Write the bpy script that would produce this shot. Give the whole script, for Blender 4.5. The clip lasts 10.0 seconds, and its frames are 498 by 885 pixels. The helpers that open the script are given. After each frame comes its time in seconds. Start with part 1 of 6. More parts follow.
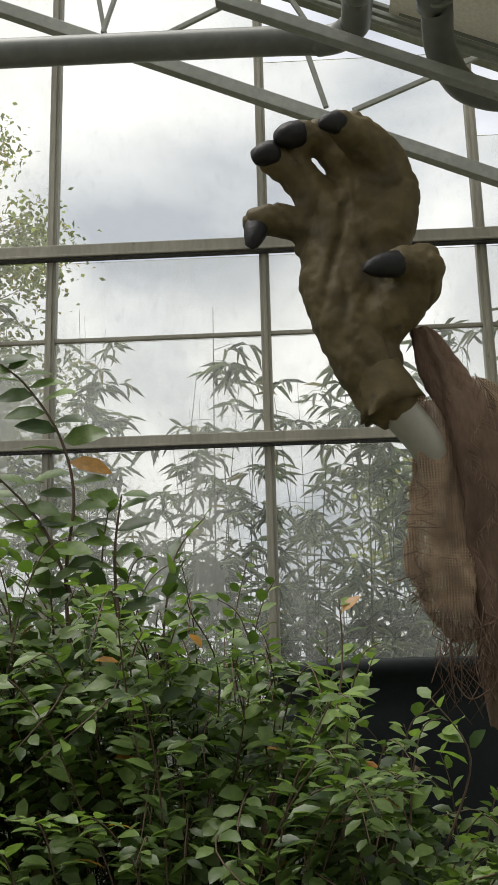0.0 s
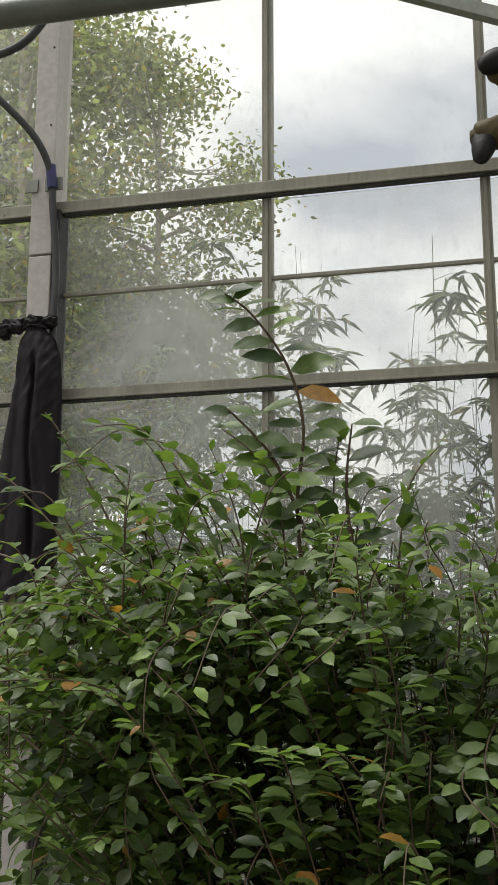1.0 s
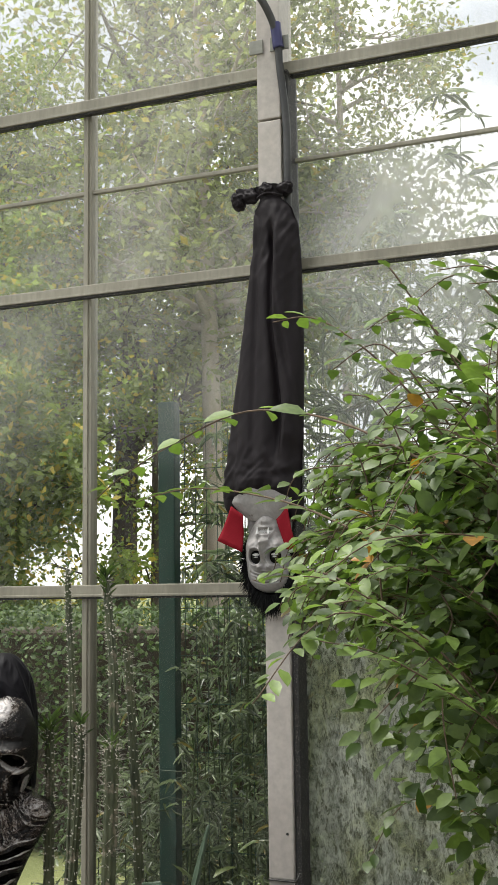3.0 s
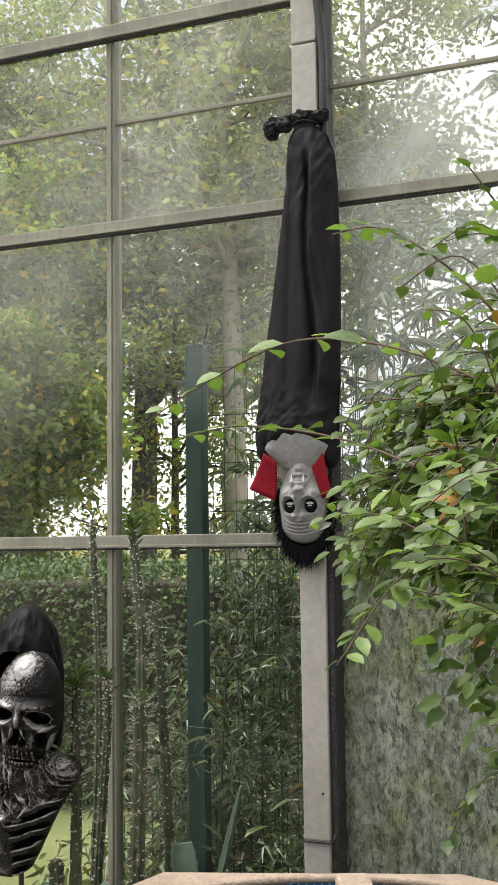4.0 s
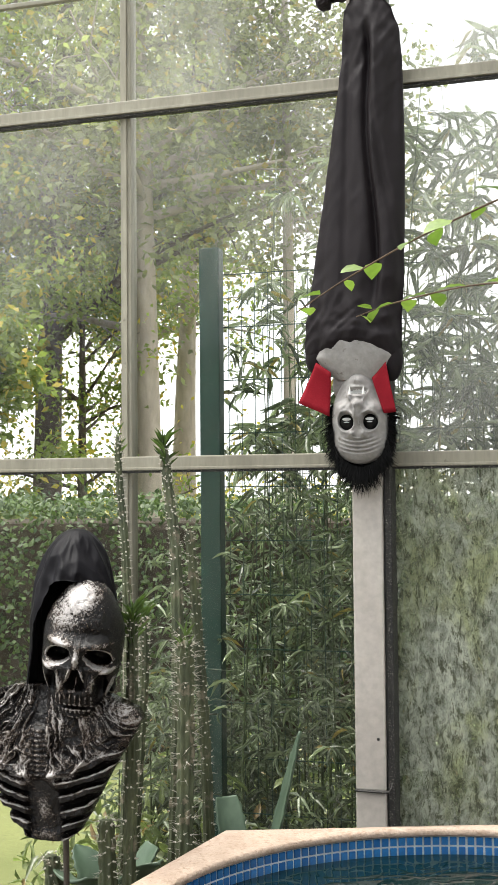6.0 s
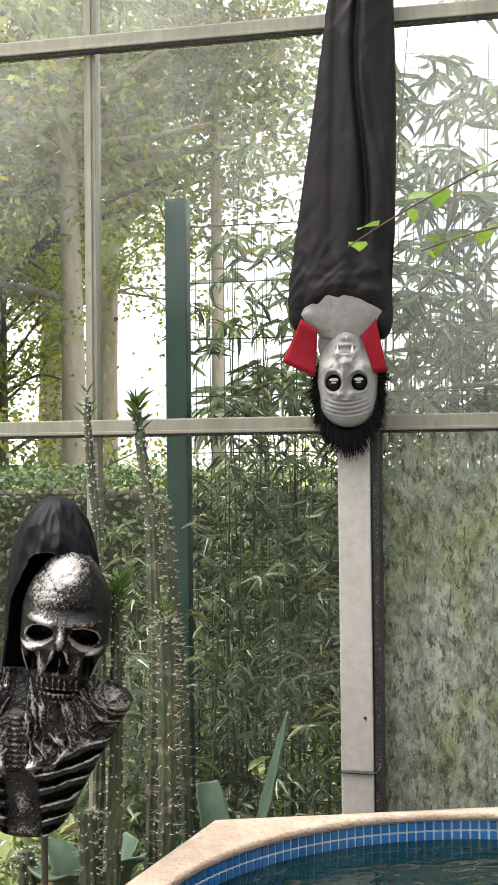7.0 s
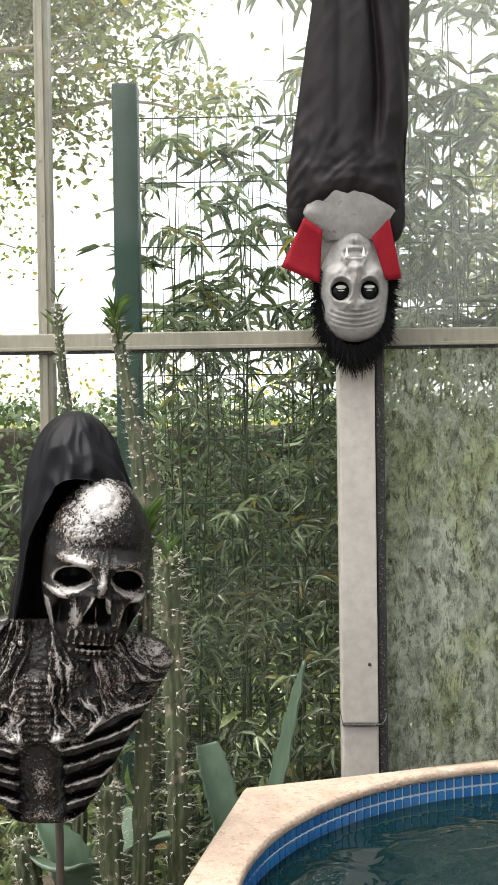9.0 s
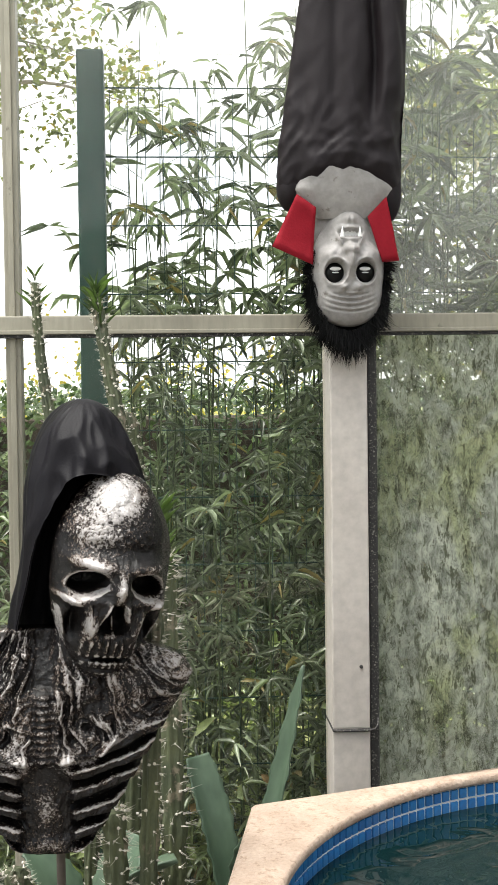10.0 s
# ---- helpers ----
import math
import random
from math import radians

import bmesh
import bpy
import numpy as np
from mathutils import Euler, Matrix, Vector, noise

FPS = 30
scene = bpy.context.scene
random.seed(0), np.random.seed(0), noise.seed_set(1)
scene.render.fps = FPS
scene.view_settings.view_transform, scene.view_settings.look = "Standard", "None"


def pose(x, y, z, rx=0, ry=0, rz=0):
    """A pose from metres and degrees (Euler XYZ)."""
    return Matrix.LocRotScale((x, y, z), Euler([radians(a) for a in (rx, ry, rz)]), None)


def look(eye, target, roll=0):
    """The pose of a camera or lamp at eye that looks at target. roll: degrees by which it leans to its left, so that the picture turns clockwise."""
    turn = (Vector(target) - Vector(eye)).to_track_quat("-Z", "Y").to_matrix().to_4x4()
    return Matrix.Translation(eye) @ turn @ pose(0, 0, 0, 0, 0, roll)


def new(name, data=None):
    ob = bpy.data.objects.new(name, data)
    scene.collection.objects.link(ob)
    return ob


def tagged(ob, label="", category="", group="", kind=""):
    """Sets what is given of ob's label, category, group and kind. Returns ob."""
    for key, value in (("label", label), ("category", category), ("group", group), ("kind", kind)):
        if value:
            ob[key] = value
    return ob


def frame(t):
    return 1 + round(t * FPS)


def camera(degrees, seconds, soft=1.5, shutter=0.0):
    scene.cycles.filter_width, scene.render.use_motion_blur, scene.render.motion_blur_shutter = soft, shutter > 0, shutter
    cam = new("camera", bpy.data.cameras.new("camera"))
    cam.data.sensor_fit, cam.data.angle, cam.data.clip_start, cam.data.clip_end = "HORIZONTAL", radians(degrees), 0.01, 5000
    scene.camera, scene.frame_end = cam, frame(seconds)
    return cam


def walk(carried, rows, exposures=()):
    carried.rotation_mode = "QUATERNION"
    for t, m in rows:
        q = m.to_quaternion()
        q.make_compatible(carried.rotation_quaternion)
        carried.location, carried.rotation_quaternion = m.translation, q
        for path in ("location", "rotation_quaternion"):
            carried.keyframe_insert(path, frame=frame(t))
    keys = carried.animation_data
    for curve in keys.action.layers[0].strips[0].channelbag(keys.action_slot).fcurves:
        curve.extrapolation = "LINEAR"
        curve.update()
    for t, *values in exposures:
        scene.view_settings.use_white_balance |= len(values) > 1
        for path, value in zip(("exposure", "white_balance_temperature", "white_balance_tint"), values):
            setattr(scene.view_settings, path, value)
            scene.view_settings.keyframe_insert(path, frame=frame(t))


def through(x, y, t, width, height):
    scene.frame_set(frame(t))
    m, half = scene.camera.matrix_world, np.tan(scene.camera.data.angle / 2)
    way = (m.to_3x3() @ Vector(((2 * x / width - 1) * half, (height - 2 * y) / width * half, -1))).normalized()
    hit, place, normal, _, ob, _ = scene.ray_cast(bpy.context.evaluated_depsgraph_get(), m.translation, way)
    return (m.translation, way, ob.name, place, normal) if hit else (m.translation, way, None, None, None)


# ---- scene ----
cam = camera(24.0, 10.0)
PATH = [
    (0, (-0.081, 0.332, 1.693), (-0.166, 2.255, 2.236), -1.4),
    (0.5, (-0.077, 0.345, 1.692), (-0.364, 2.263, 2.182), -0.8),
    (1, (-0.115, 0.39, 1.69), (-0.564, 2.286, 2.138), 0.1),
    (1.5, (-0.164, 0.391, 1.687), (-0.737, 2.265, 2.088), 0.2),
    (2, (-0.25, 0.416, 1.681), (-0.901, 2.274, 2.037), 0.2),
    (2.5, (-0.336, 0.423, 1.669), (-1.043, 2.27, 1.971), -0.3),
    (3, (-0.413, 0.431, 1.665), (-1.154, 2.272, 1.918), -0.8),
    (3.2, (-0.43, 0.442, 1.664), (-1.185, 2.279, 1.898), -0.9),
    (4.5, (-0.693, 0.712, 1.636), (-1.461, 2.552, 1.788), -0.7),
    (5, (-0.894, 0.75, 1.609), (-1.597, 2.618, 1.737), -0.5),
    (6.5, (-1.379, 0.917, 1.555), (-1.877, 2.853, 1.625), -0.6),
    (7, (-1.507, 1.017, 1.548), (-1.922, 2.973, 1.591), -0.6),
    (7.5, (-1.733, 1.101, 1.532), (-2.024, 3.079, 1.552), -0.7),
    (8, (-1.949, 1.145, 1.515), (-2.141, 3.136, 1.516), -0.7),
    (8.5, (-2.047, 1.212, 1.498), (-2.172, 3.208, 1.473), -0.8),
    (9, (-2.115, 1.359, 1.474), (-2.171, 3.357, 1.429), -0.8),
    (9.5, (-2.198, 1.458, 1.475), (-2.18, 3.456, 1.405), -0.7),
    (10, (-2.346, 1.545, 1.473), (-2.221, 3.54, 1.41), -0.7),
]
EXPOSURES = [(0, 0.54), (1.0, 0.54), (1.5, 0.93), (2.0, 1.18), (2.5, 1.22), (4.5, 1.34), (6.5, 1.87), (10, 1.88)]
walk(cam, [(t, look(eye, target, roll)) for t, eye, target, roll in PATH], EXPOSURES)

# ---- sky and sun: bright overcast, seen against the light ----
world = bpy.data.worlds.new("overcast")
scene.world = world
world.use_nodes = True
wn, wl = world.node_tree.nodes, world.node_tree.links
wn.clear()
w_out = wn.new("ShaderNodeOutputWorld")
w_bg = wn.new("ShaderNodeBackground")
w_sky = wn.new("ShaderNodeTexSky")
w_sky.sky_type, w_sky.sun_disc = "NISHITA", False
w_sky.sun_elevation, w_sky.sun_rotation = radians(71), radians(256)
w_gain = wn.new("ShaderNodeMixRGB")
w_gain.blend_type, w_gain.inputs[0].default_value = "MULTIPLY", 1.0
w_gain.inputs[2].default_value = (0.09, 0.09, 0.09, 1)
w_co = wn.new("ShaderNodeTexCoord")
w_noise = wn.new("ShaderNodeTexNoise")
w_noise.inputs["Scale"].default_value, w_noise.inputs["Detail"].default_value = 4.2, 6
w_noise.inputs["Distortion"].default_value = 0.3
w_ramp = wn.new("ShaderNodeValToRGB")
w_ramp.color_ramp.elements[0].position, w_ramp.color_ramp.elements[1].position = 0.38, 0.62
w_ramp.color_ramp.elements[0].color = (0.44, 0.465, 0.52, 1)
w_ramp.color_ramp.elements[1].color = (1.0, 0.995, 0.99, 1)
w_mix = wn.new("ShaderNodeMixRGB")
w_mix.inputs[0].default_value = 0.9
wl.new(w_sky.outputs[0], w_gain.inputs[1])
wl.new(w_co.outputs["Generated"], w_noise.inputs["Vector"])
wl.new(w_noise.outputs[0], w_ramp.inputs[0])
wl.new(w_gain.outputs[0], w_mix.inputs[1])
wl.new(w_ramp.outputs[0], w_mix.inputs[2])
wl.new(w_mix.outputs[0], w_bg.inputs[0])
w_bg.inputs[1].default_value = 0.95
wl.new(w_bg.outputs[0], w_out.inputs[0])

sun = new("sun", bpy.data.lights.new("sun", "SUN"))
sun.data.energy, sun.data.angle, sun.data.color = 2.4, radians(40), (1.0, 0.97, 0.92)
sun.matrix_world = look((-4, -1, 12), (0, 0, 0))


# ---- materials ----
class Nodes:
    """A small wrapper to wire one material."""

    def __init__(self, name):
        self.mat = bpy.data.materials.new(name)
        self.mat.use_nodes = True
        self.n, self.l = self.mat.node_tree.nodes, self.mat.node_tree.links
        self.bsdf, self.out = self.n["Principled BSDF"], self.n["Material Output"]
        self.co = self.n.new("ShaderNodeTexCoord").outputs["Object"]

    def add(self, kind, **values):
        node = self.n.new(kind)
        for key, value in values.items():
            node.inputs[key.replace("_", " ")].default_value = value
        return node

    def noise(self, scale, detail=4, stretch=None, rough=0.55, distort=0.0):
        node = self.add("ShaderNodeTexNoise", Scale=scale, Detail=detail, Roughness=rough, Distortion=distort)
        source = self.co
        if stretch:
            m = self.n.new("ShaderNodeMapping")
            m.inputs["Scale"].default_value = stretch
            self.l.new(source, m.inputs[0])
            source = m.outputs[0]
        self.l.new(source, node.inputs["Vector"])
        return node.outputs[0]

    def ramp(self, source, *stops):
        node = self.n.new("ShaderNodeValToRGB")
        e = node.color_ramp.elements
        while len(e) < len(stops):
            e.new(0.5)
        for k, (at, c) in enumerate(stops):
            e[k].position = at
            e[k].color = (c, c, c, 1) if isinstance(c, (int, float)) else (*c, 1)
        self.l.new(source, node.inputs[0])
        return node.outputs[0]

    def mix(self, fac, a, b, blend="MIX"):
        node = self.n.new("ShaderNodeMixRGB")
        node.blend_type = blend
        for k, v in enumerate((fac, a, b)):
            if isinstance(v, (int, float)):
                node.inputs[k].default_value = v if k == 0 else (v, v, v, 1)
            elif isinstance(v, tuple):
                node.inputs[k].default_value = (*v, 1)
            else:
                self.l.new(v, node.inputs[k])
        return node.outputs[0]

    def base(self, color, rough=0.5, metal=0.0, spec=0.5):
        for key, v in (("Base Color", color), ("Roughness", rough), ("Metallic", metal), ("Specular IOR Level", spec)):
            if isinstance(v, (int, float)):
                self.bsdf.inputs[key].default_value = v
            elif isinstance(v, tuple):
                self.bsdf.inputs[key].default_value = (*v, 1)
            else:
                self.l.new(v, self.bsdf.inputs[key])

    def bump(self, source, strength=0.3, distance=0.01):
        node = self.add("ShaderNodeBump", Strength=strength, Distance=distance)
        self.l.new(source, node.inputs["Height"])
        self.l.new(node.outputs[0], self.bsdf.inputs["Normal"])

    def shade(self, socket):
        self.l.new(socket, self.out.inputs[0])


def mat_surface(name, a, b, scale, rough=0.6, metal=0.0, bump=0.2, fine=60, stretch=None, spots=None, spec=0.5):
    k = Nodes(name)
    big = k.ramp(k.noise(scale, 5, stretch), (0.32, a), (0.68, b))
    small = k.noise(fine, 4, stretch)
    col = k.mix(k.ramp(small, (0.35, 0.35), (0.7, 0.0)), big, tuple(c * 0.55 for c in a))
    if spots:
        at, colour, size = spots
        col = k.mix(k.ramp(k.noise(size, 6, None, 0.65), (at, 0.0), (at + 0.06, 0.85)), col, colour)
    k.base(col, rough, metal, spec)
    k.bump(small, bump, 0.004)
    return k.mat


def mat_leaf(name, dark, light, odd=None, share=0.04, rough=0.42, glow=0.35, spec=0.4, through=(1.4, 1.6, 0.75)):
    """Leaf: colour by leaf, gloss above, light let through."""
    k = Nodes(name)
    rnd = k.n.new("ShaderNodeNewGeometry").outputs["Random Per Island"]
    col = k.ramp(rnd, (0.0, dark), (0.75, light), (1.0, tuple(min(1, c * 1.5) for c in light)))
    if odd:
        col = k.mix(k.ramp(rnd, (share, 1.0), (share + 0.002, 0.0)), col, odd)
    vein = k.noise(90, 3)
    col = k.mix(k.ramp(vein, (0.4, 0.3), (0.65, 0.0)), col, tuple(c * 0.6 for c in dark))
    k.base(col, rough, 0.0, spec)
    k.bump(vein, 0.15, 0.002)
    tr = k.n.new("ShaderNodeBsdfTranslucent")
    k.l.new(k.mix(1.0, col, through, "MULTIPLY"), tr.inputs[0])
    mx = k.add("ShaderNodeMixShader", Fac=glow)
    k.l.new(k.bsdf.outputs[0], mx.inputs[1])
    k.l.new(tr.outputs[0], mx.inputs[2])
    k.shade(mx.outputs[0])
    return k.mat


def mat_glass(name, haze, haze_to, tint, streak=(0.6, 1, 0.35), size=2.2, algae=None, algae_from=0.5, rise=None, speck=0.10):
    """Old greenhouse pane: clear glass under a film of dried lime and, low down, algae."""
    k = Nodes(name)
    clear = k.n.new("ShaderNodeBsdfTransparent")
    clear.inputs[0].default_value = (0.97, 0.97, 0.94, 1)
    gloss = k.add("ShaderNodeBsdfGlossy", Roughness=0.03)
    fres = k.add("ShaderNodeFresnel", IOR=1.22)
    pane = k.n.new("ShaderNodeMixShader")
    k.l.new(fres.outputs[0], pane.inputs[0])
    k.l.new(clear.outputs[0], pane.inputs[1])
    k.l.new(gloss.outputs[0], pane.inputs[2])
    film = k.n.new("ShaderNodeBsdfTranslucent")
    skin = k.n.new("ShaderNodeBsdfDiffuse")
    both = k.add("ShaderNodeMixShader", Fac=0.22)
    k.l.new(film.outputs[0], both.inputs[1])
    k.l.new(skin.outputs[0], both.inputs[2])
    large = k.noise(size, 5, streak, 0.6, 0.6)
    fine = k.noise(38, 5, (1, 1, 0.5), 0.7)
    amount = k.ramp(large, (0.33, haze), (0.68, haze_to))
    if rise:
        sep = k.n.new("ShaderNodeSeparateXYZ")
        k.l.new(k.co, sep.inputs[0])
        lift = k.add("ShaderNodeMath")
        lift.operation = "MULTIPLY_ADD"
        k.l.new(k.noise(1.6, 4, None, 0.6), lift.inputs[0])
        lift.inputs[1].default_value = 0.9
        k.l.new(sep.outputs[2], lift.inputs[2])
        span = k.add("ShaderNodeMapRange")
        for key, v in zip((1, 2), rise):
            span.inputs[key].default_value = v + 0.45
        k.l.new(lift.outputs[0], span.inputs[0])
        amount = k.mix(1.0, amount, span.outputs[0], "MULTIPLY")
    amount = k.mix(k.ramp(fine, (0.55, 0.0), (0.75, speck)), amount, 1.0)
    col = k.mix(0.0, tint, tint)
    if algae:
        patch = k.ramp(k.noise(4.2, 6, (1, 1, 0.5), 0.7, 0.8), (algae_from, 0.0), (algae_from + 0.12, 1.0))
        col = k.mix(patch, tint, algae)
        crust = k.noise(34, 7, (1, 1, 0.6), 0.8, 0.5)
        amount = k.mix(1.0, amount, k.ramp(crust, (0.40, 0.20), (0.58, 1.0)), "MULTIPLY")
        spots = k.ramp(k.noise(52, 7, (1, 1, 0.36), 0.85, 0.4), (0.53, 0.0), (0.56, 0.9))
        col = k.mix(spots, col, (0.10, 0.105, 0.055))
        amount = k.mix(spots, amount, 0.7)
    for node in (film, skin):
        k.l.new(col, node.inputs[0])
    mx = k.n.new("ShaderNodeMixShader")
    k.l.new(amount, mx.inputs[0])
    k.l.new(pane.outputs[0], mx.inputs[1])
    k.l.new(both.outputs[0], mx.inputs[2])
    k.shade(mx.outputs[0])
    return k.mat


M_ALU = mat_surface("weathered_painted_aluminium", (0.22, 0.205, 0.155), (0.33, 0.31, 0.24), 6, 0.5, 0.0, 0.15, 70, (1, 1, 0.2), (0.66, (0.10, 0.09, 0.06), 26))
M_POST = mat_surface("pale_painted_steel", (0.45, 0.41, 0.365), (0.55, 0.51, 0.46), 3, 0.45, 0.0, 0.08, 40, None, (0.70, (0.20, 0.17, 0.13), 14))
M_GASKET = mat_surface("dirty_black_rubber", (0.012, 0.012, 0.012), (0.03, 0.028, 0.025), 20, 0.7, 0, 0.4, 90, None, (0.58, (0.34, 0.32, 0.28), 240))
M_PIPE = mat_surface("grey_green_plastic_pipe", (0.10, 0.105, 0.085), (0.14, 0.145, 0.12), 4, 0.45, 0.0, 0.05, 30)
M_BEAM = mat_surface("grey_green_steel", (0.20, 0.205, 0.17), (0.28, 0.28, 0.24), 5, 0.5, 0.2, 0.1, 45, None, (0.68, (0.12, 0.07, 0.04), 18))
M_CREAM = mat_surface("cream_shade_cloth", (0.72, 0.68, 0.56), (0.78, 0.74, 0.63), 2, 0.8, 0, 0.05, 80)
M_HOSE = mat_surface("black_rubber_hose", (0.025, 0.025, 0.025), (0.05, 0.05, 0.048), 12, 0.5, 0, 0.1, 50)
M_BLUE = mat_surface("dark_blue_plastic", (0.02, 0.02, 0.09), (0.03, 0.03, 0.13), 12, 0.4, 0, 0.05, 50)
M_COPING = mat_surface("sandstone_coping", (0.36, 0.27, 0.205), (0.47, 0.365, 0.285), 14, 0.85, 0, 1.0, 120, None, (0.55, (0.27, 0.19, 0.135), 75))
M_WALLPOOL = mat_surface("rendered_pool_wall", (0.30, 0.27, 0.22), (0.38, 0.35, 0.30), 5, 0.85, 0, 0.4, 40)
M_GROUT = mat_surface("pale_grout", (0.66, 0.68, 0.66), (0.78, 0.80, 0.77), 8, 0.8, 0, 0.3, 60, None, (0.66, (0.16, 0.18, 0.12), 16))
M_WHITEWALL = mat_surface("grey_painted_render", (0.26, 0.255, 0.24), (0.33, 0.325, 0.31), 2, 0.8, 0, 0.2, 30)
M_FLOOR = mat_surface("old_concrete_floor", (0.22, 0.21, 0.19), (0.30, 0.29, 0.27), 2, 0.85, 0, 0.3, 30)
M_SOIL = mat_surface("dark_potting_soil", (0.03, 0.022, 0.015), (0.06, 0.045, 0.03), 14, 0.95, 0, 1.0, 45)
M_TIMBER = mat_surface("dark_weathered_timber", (0.05, 0.04, 0.03), (0.10, 0.08, 0.06), 4, 0.8, 0, 0.5, 30, (0.15, 1, 1))
M_TUB = mat_surface("black_green_plastic_tub", (0.005, 0.008, 0.008), (0.011, 0.016, 0.015), 5, 0.6, 0, 0.15, 60, None, (0.7, (0.06, 0.07, 0.055), 30), 0.2)
M_GRASS = mat_surface("mown_lawn", (0.13, 0.15, 0.05), (0.22, 0.235, 0.09), 0.8, 0.9, 0, 0.8, 40)
M_BARK = mat_surface("tree_bark", (0.07, 0.055, 0.04), (0.14, 0.11, 0.085), 5, 0.9, 0, 0.9, 22, (1, 1, 0.25))
M_PALEBARK = mat_surface("pale_tree_bark", (0.34, 0.29, 0.25), (0.46, 0.40, 0.35), 4, 0.9, 0, 0.6, 16, (1, 1, 0.3))
M_TWIG = mat_surface("brown_twig", (0.07, 0.045, 0.025), (0.13, 0.085, 0.05), 20, 0.8, 0, 0.4, 60)
M_CULM = mat_surface("green_bamboo_culm", (0.035, 0.058, 0.024), (0.09, 0.12, 0.05), 5, 0.5, 0, 0.2, 30)
M_FENCE = mat_surface("dark_green_coated_steel", (0.008, 0.040, 0.032), (0.014, 0.060, 0.047), 3, 0.5, 0, 0.1, 40)
M_CACTUS = mat_surface("grey_green_succulent_skin", (0.032, 0.042, 0.018), (0.095, 0.110, 0.050), 22, 0.65, 0, 0.9, 90, (1, 1, 0.5), (0.56, (0.17, 0.145, 0.10), 20))
M_SPINE = mat_surface("pale_spine_cushion", (0.50, 0.47, 0.40), (0.66, 0.62, 0.54), 30, 0.8, 0, 0.2, 60)
M_AGAVE = mat_surface("grey_green_agave_leaf", (0.045, 0.080, 0.048), (0.10, 0.145, 0.090), 5, 0.5, 0, 0.2, 40, (1, 1, 0.3))
L_BUSH = mat_leaf("shrub_leaf", (0.034, 0.062, 0.018), (0.135, 0.195, 0.052), (0.42, 0.20, 0.04), 0.014, 0.40, 0.34, 0.45)
L_FRESH = mat_leaf("young_shrub_leaf", (0.085, 0.145, 0.03), (0.165, 0.235, 0.06), None, 0, 0.45, 0.32)
L_BAMBOO = mat_leaf("bamboo_leaf", (0.028, 0.044, 0.027), (0.25, 0.295, 0.205), (0.34, 0.27, 0.09), 0.03, 0.28, 0.30, 0.8, (1.15, 1.3, 0.85))
L_TUFT = mat_leaf("narrow_succulent_leaf", (0.035, 0.065, 0.02), (0.11, 0.17, 0.05), None, 0, 0.45, 0.25)
L_TREE = mat_leaf("tree_leaf", (0.085, 0.095, 0.055), (0.27, 0.285, 0.165), (0.36, 0.27, 0.08), 0.08, 0.5, 0.5)
L_LIME = mat_leaf("sunlit_tree_leaf", (0.10, 0.145, 0.04), (0.25, 0.30, 0.10), (0.50, 0.38, 0.08), 0.14, 0.5, 0.5)
L_COVER = mat_leaf("ground_cover_leaf", (0.03, 0.052, 0.02), (0.26, 0.31, 0.15), (0.30, 0.20, 0.10), 0.08, 0.3, 0.3, 0.8)
L_HEDGE = mat_leaf("hedge_leaf", (0.03, 0.06, 0.022), (0.085, 0.13, 0.045), None, 0, 0.5, 0.2)
L_YELLOW = mat_leaf("yellowing_leaf", (0.38, 0.30, 0.06), (0.55, 0.46, 0.12), None, 0, 0.55, 0.4)
G_CLEAR = mat_glass("clear_glass", 0.0, 0.06, (0.8, 0.82, 0.8), speck=0.06)
G_HAZE = mat_glass("limescaled_glass", 0.02, 0.19, (0.96, 0.93, 0.86), size=2.4)
G_MID = mat_glass("glass_limescaled_above", 0.02, 0.17, (0.95, 0.92, 0.85), rise=(2.0, 2.6), speck=0.05, size=3.0)
G_MILK = mat_glass("milky_limescaled_glass", 0.04, 0.30, (0.96, 0.95, 0.91), size=2.6)
G_LOW = mat_glass("lightly_filmed_glass", 0.0, 0.02, (0.72, 0.72, 0.64), speck=0.04)
G_ALGAE = mat_glass("algae_stained_glass", 0.30, 0.74, (0.93, 0.96, 0.84), (1, 1, 0.5), 3.4, (0.76, 0.80, 0.52), 0.49)


def mat_plain(name, color, rough, bump=0.0, fine=50, spec=0.5):
    k = Nodes(name)
    n = k.noise(fine, 4)
    k.base(k.mix(k.ramp(n, (0.3, 0.3), (0.7, 0.0)), color, tuple(c * 0.6 for c in color)), rough, 0.0, spec)
    if bump:
        k.bump(n, bump, 0.003)
    return k.mat


M_CLOTH = mat_plain("black_satin_cloth", (0.0125, 0.0095, 0.0108), 0.58, 0.12, 220, 0.18)
M_MASK = mat_surface("off_white_latex", (0.25, 0.238, 0.225), (0.35, 0.335, 0.32), 16, 0.55, 0, 0.25, 70, None, (0.64, (0.13, 0.11, 0.095), 30))
M_RED = mat_plain("red_felt", (0.22, 0.005, 0.013), 0.8, 0.3, 160, 0.2)
M_BLACK = mat_plain("black_gloss", (0.002, 0.002, 0.002), 0.3, 0, 50, 0.2)
M_HAIR = mat_plain("black_fake_hair", (0.003, 0.003, 0.003), 0.7, 0, 50, 0.15)
M_WHITE = mat_plain("white_paint", (0.7, 0.7, 0.68), 0.5)
M_HOOD = mat_plain("black_polyester_hood", (0.0045, 0.004, 0.0055), 0.55, 0.2, 320, 0.12)
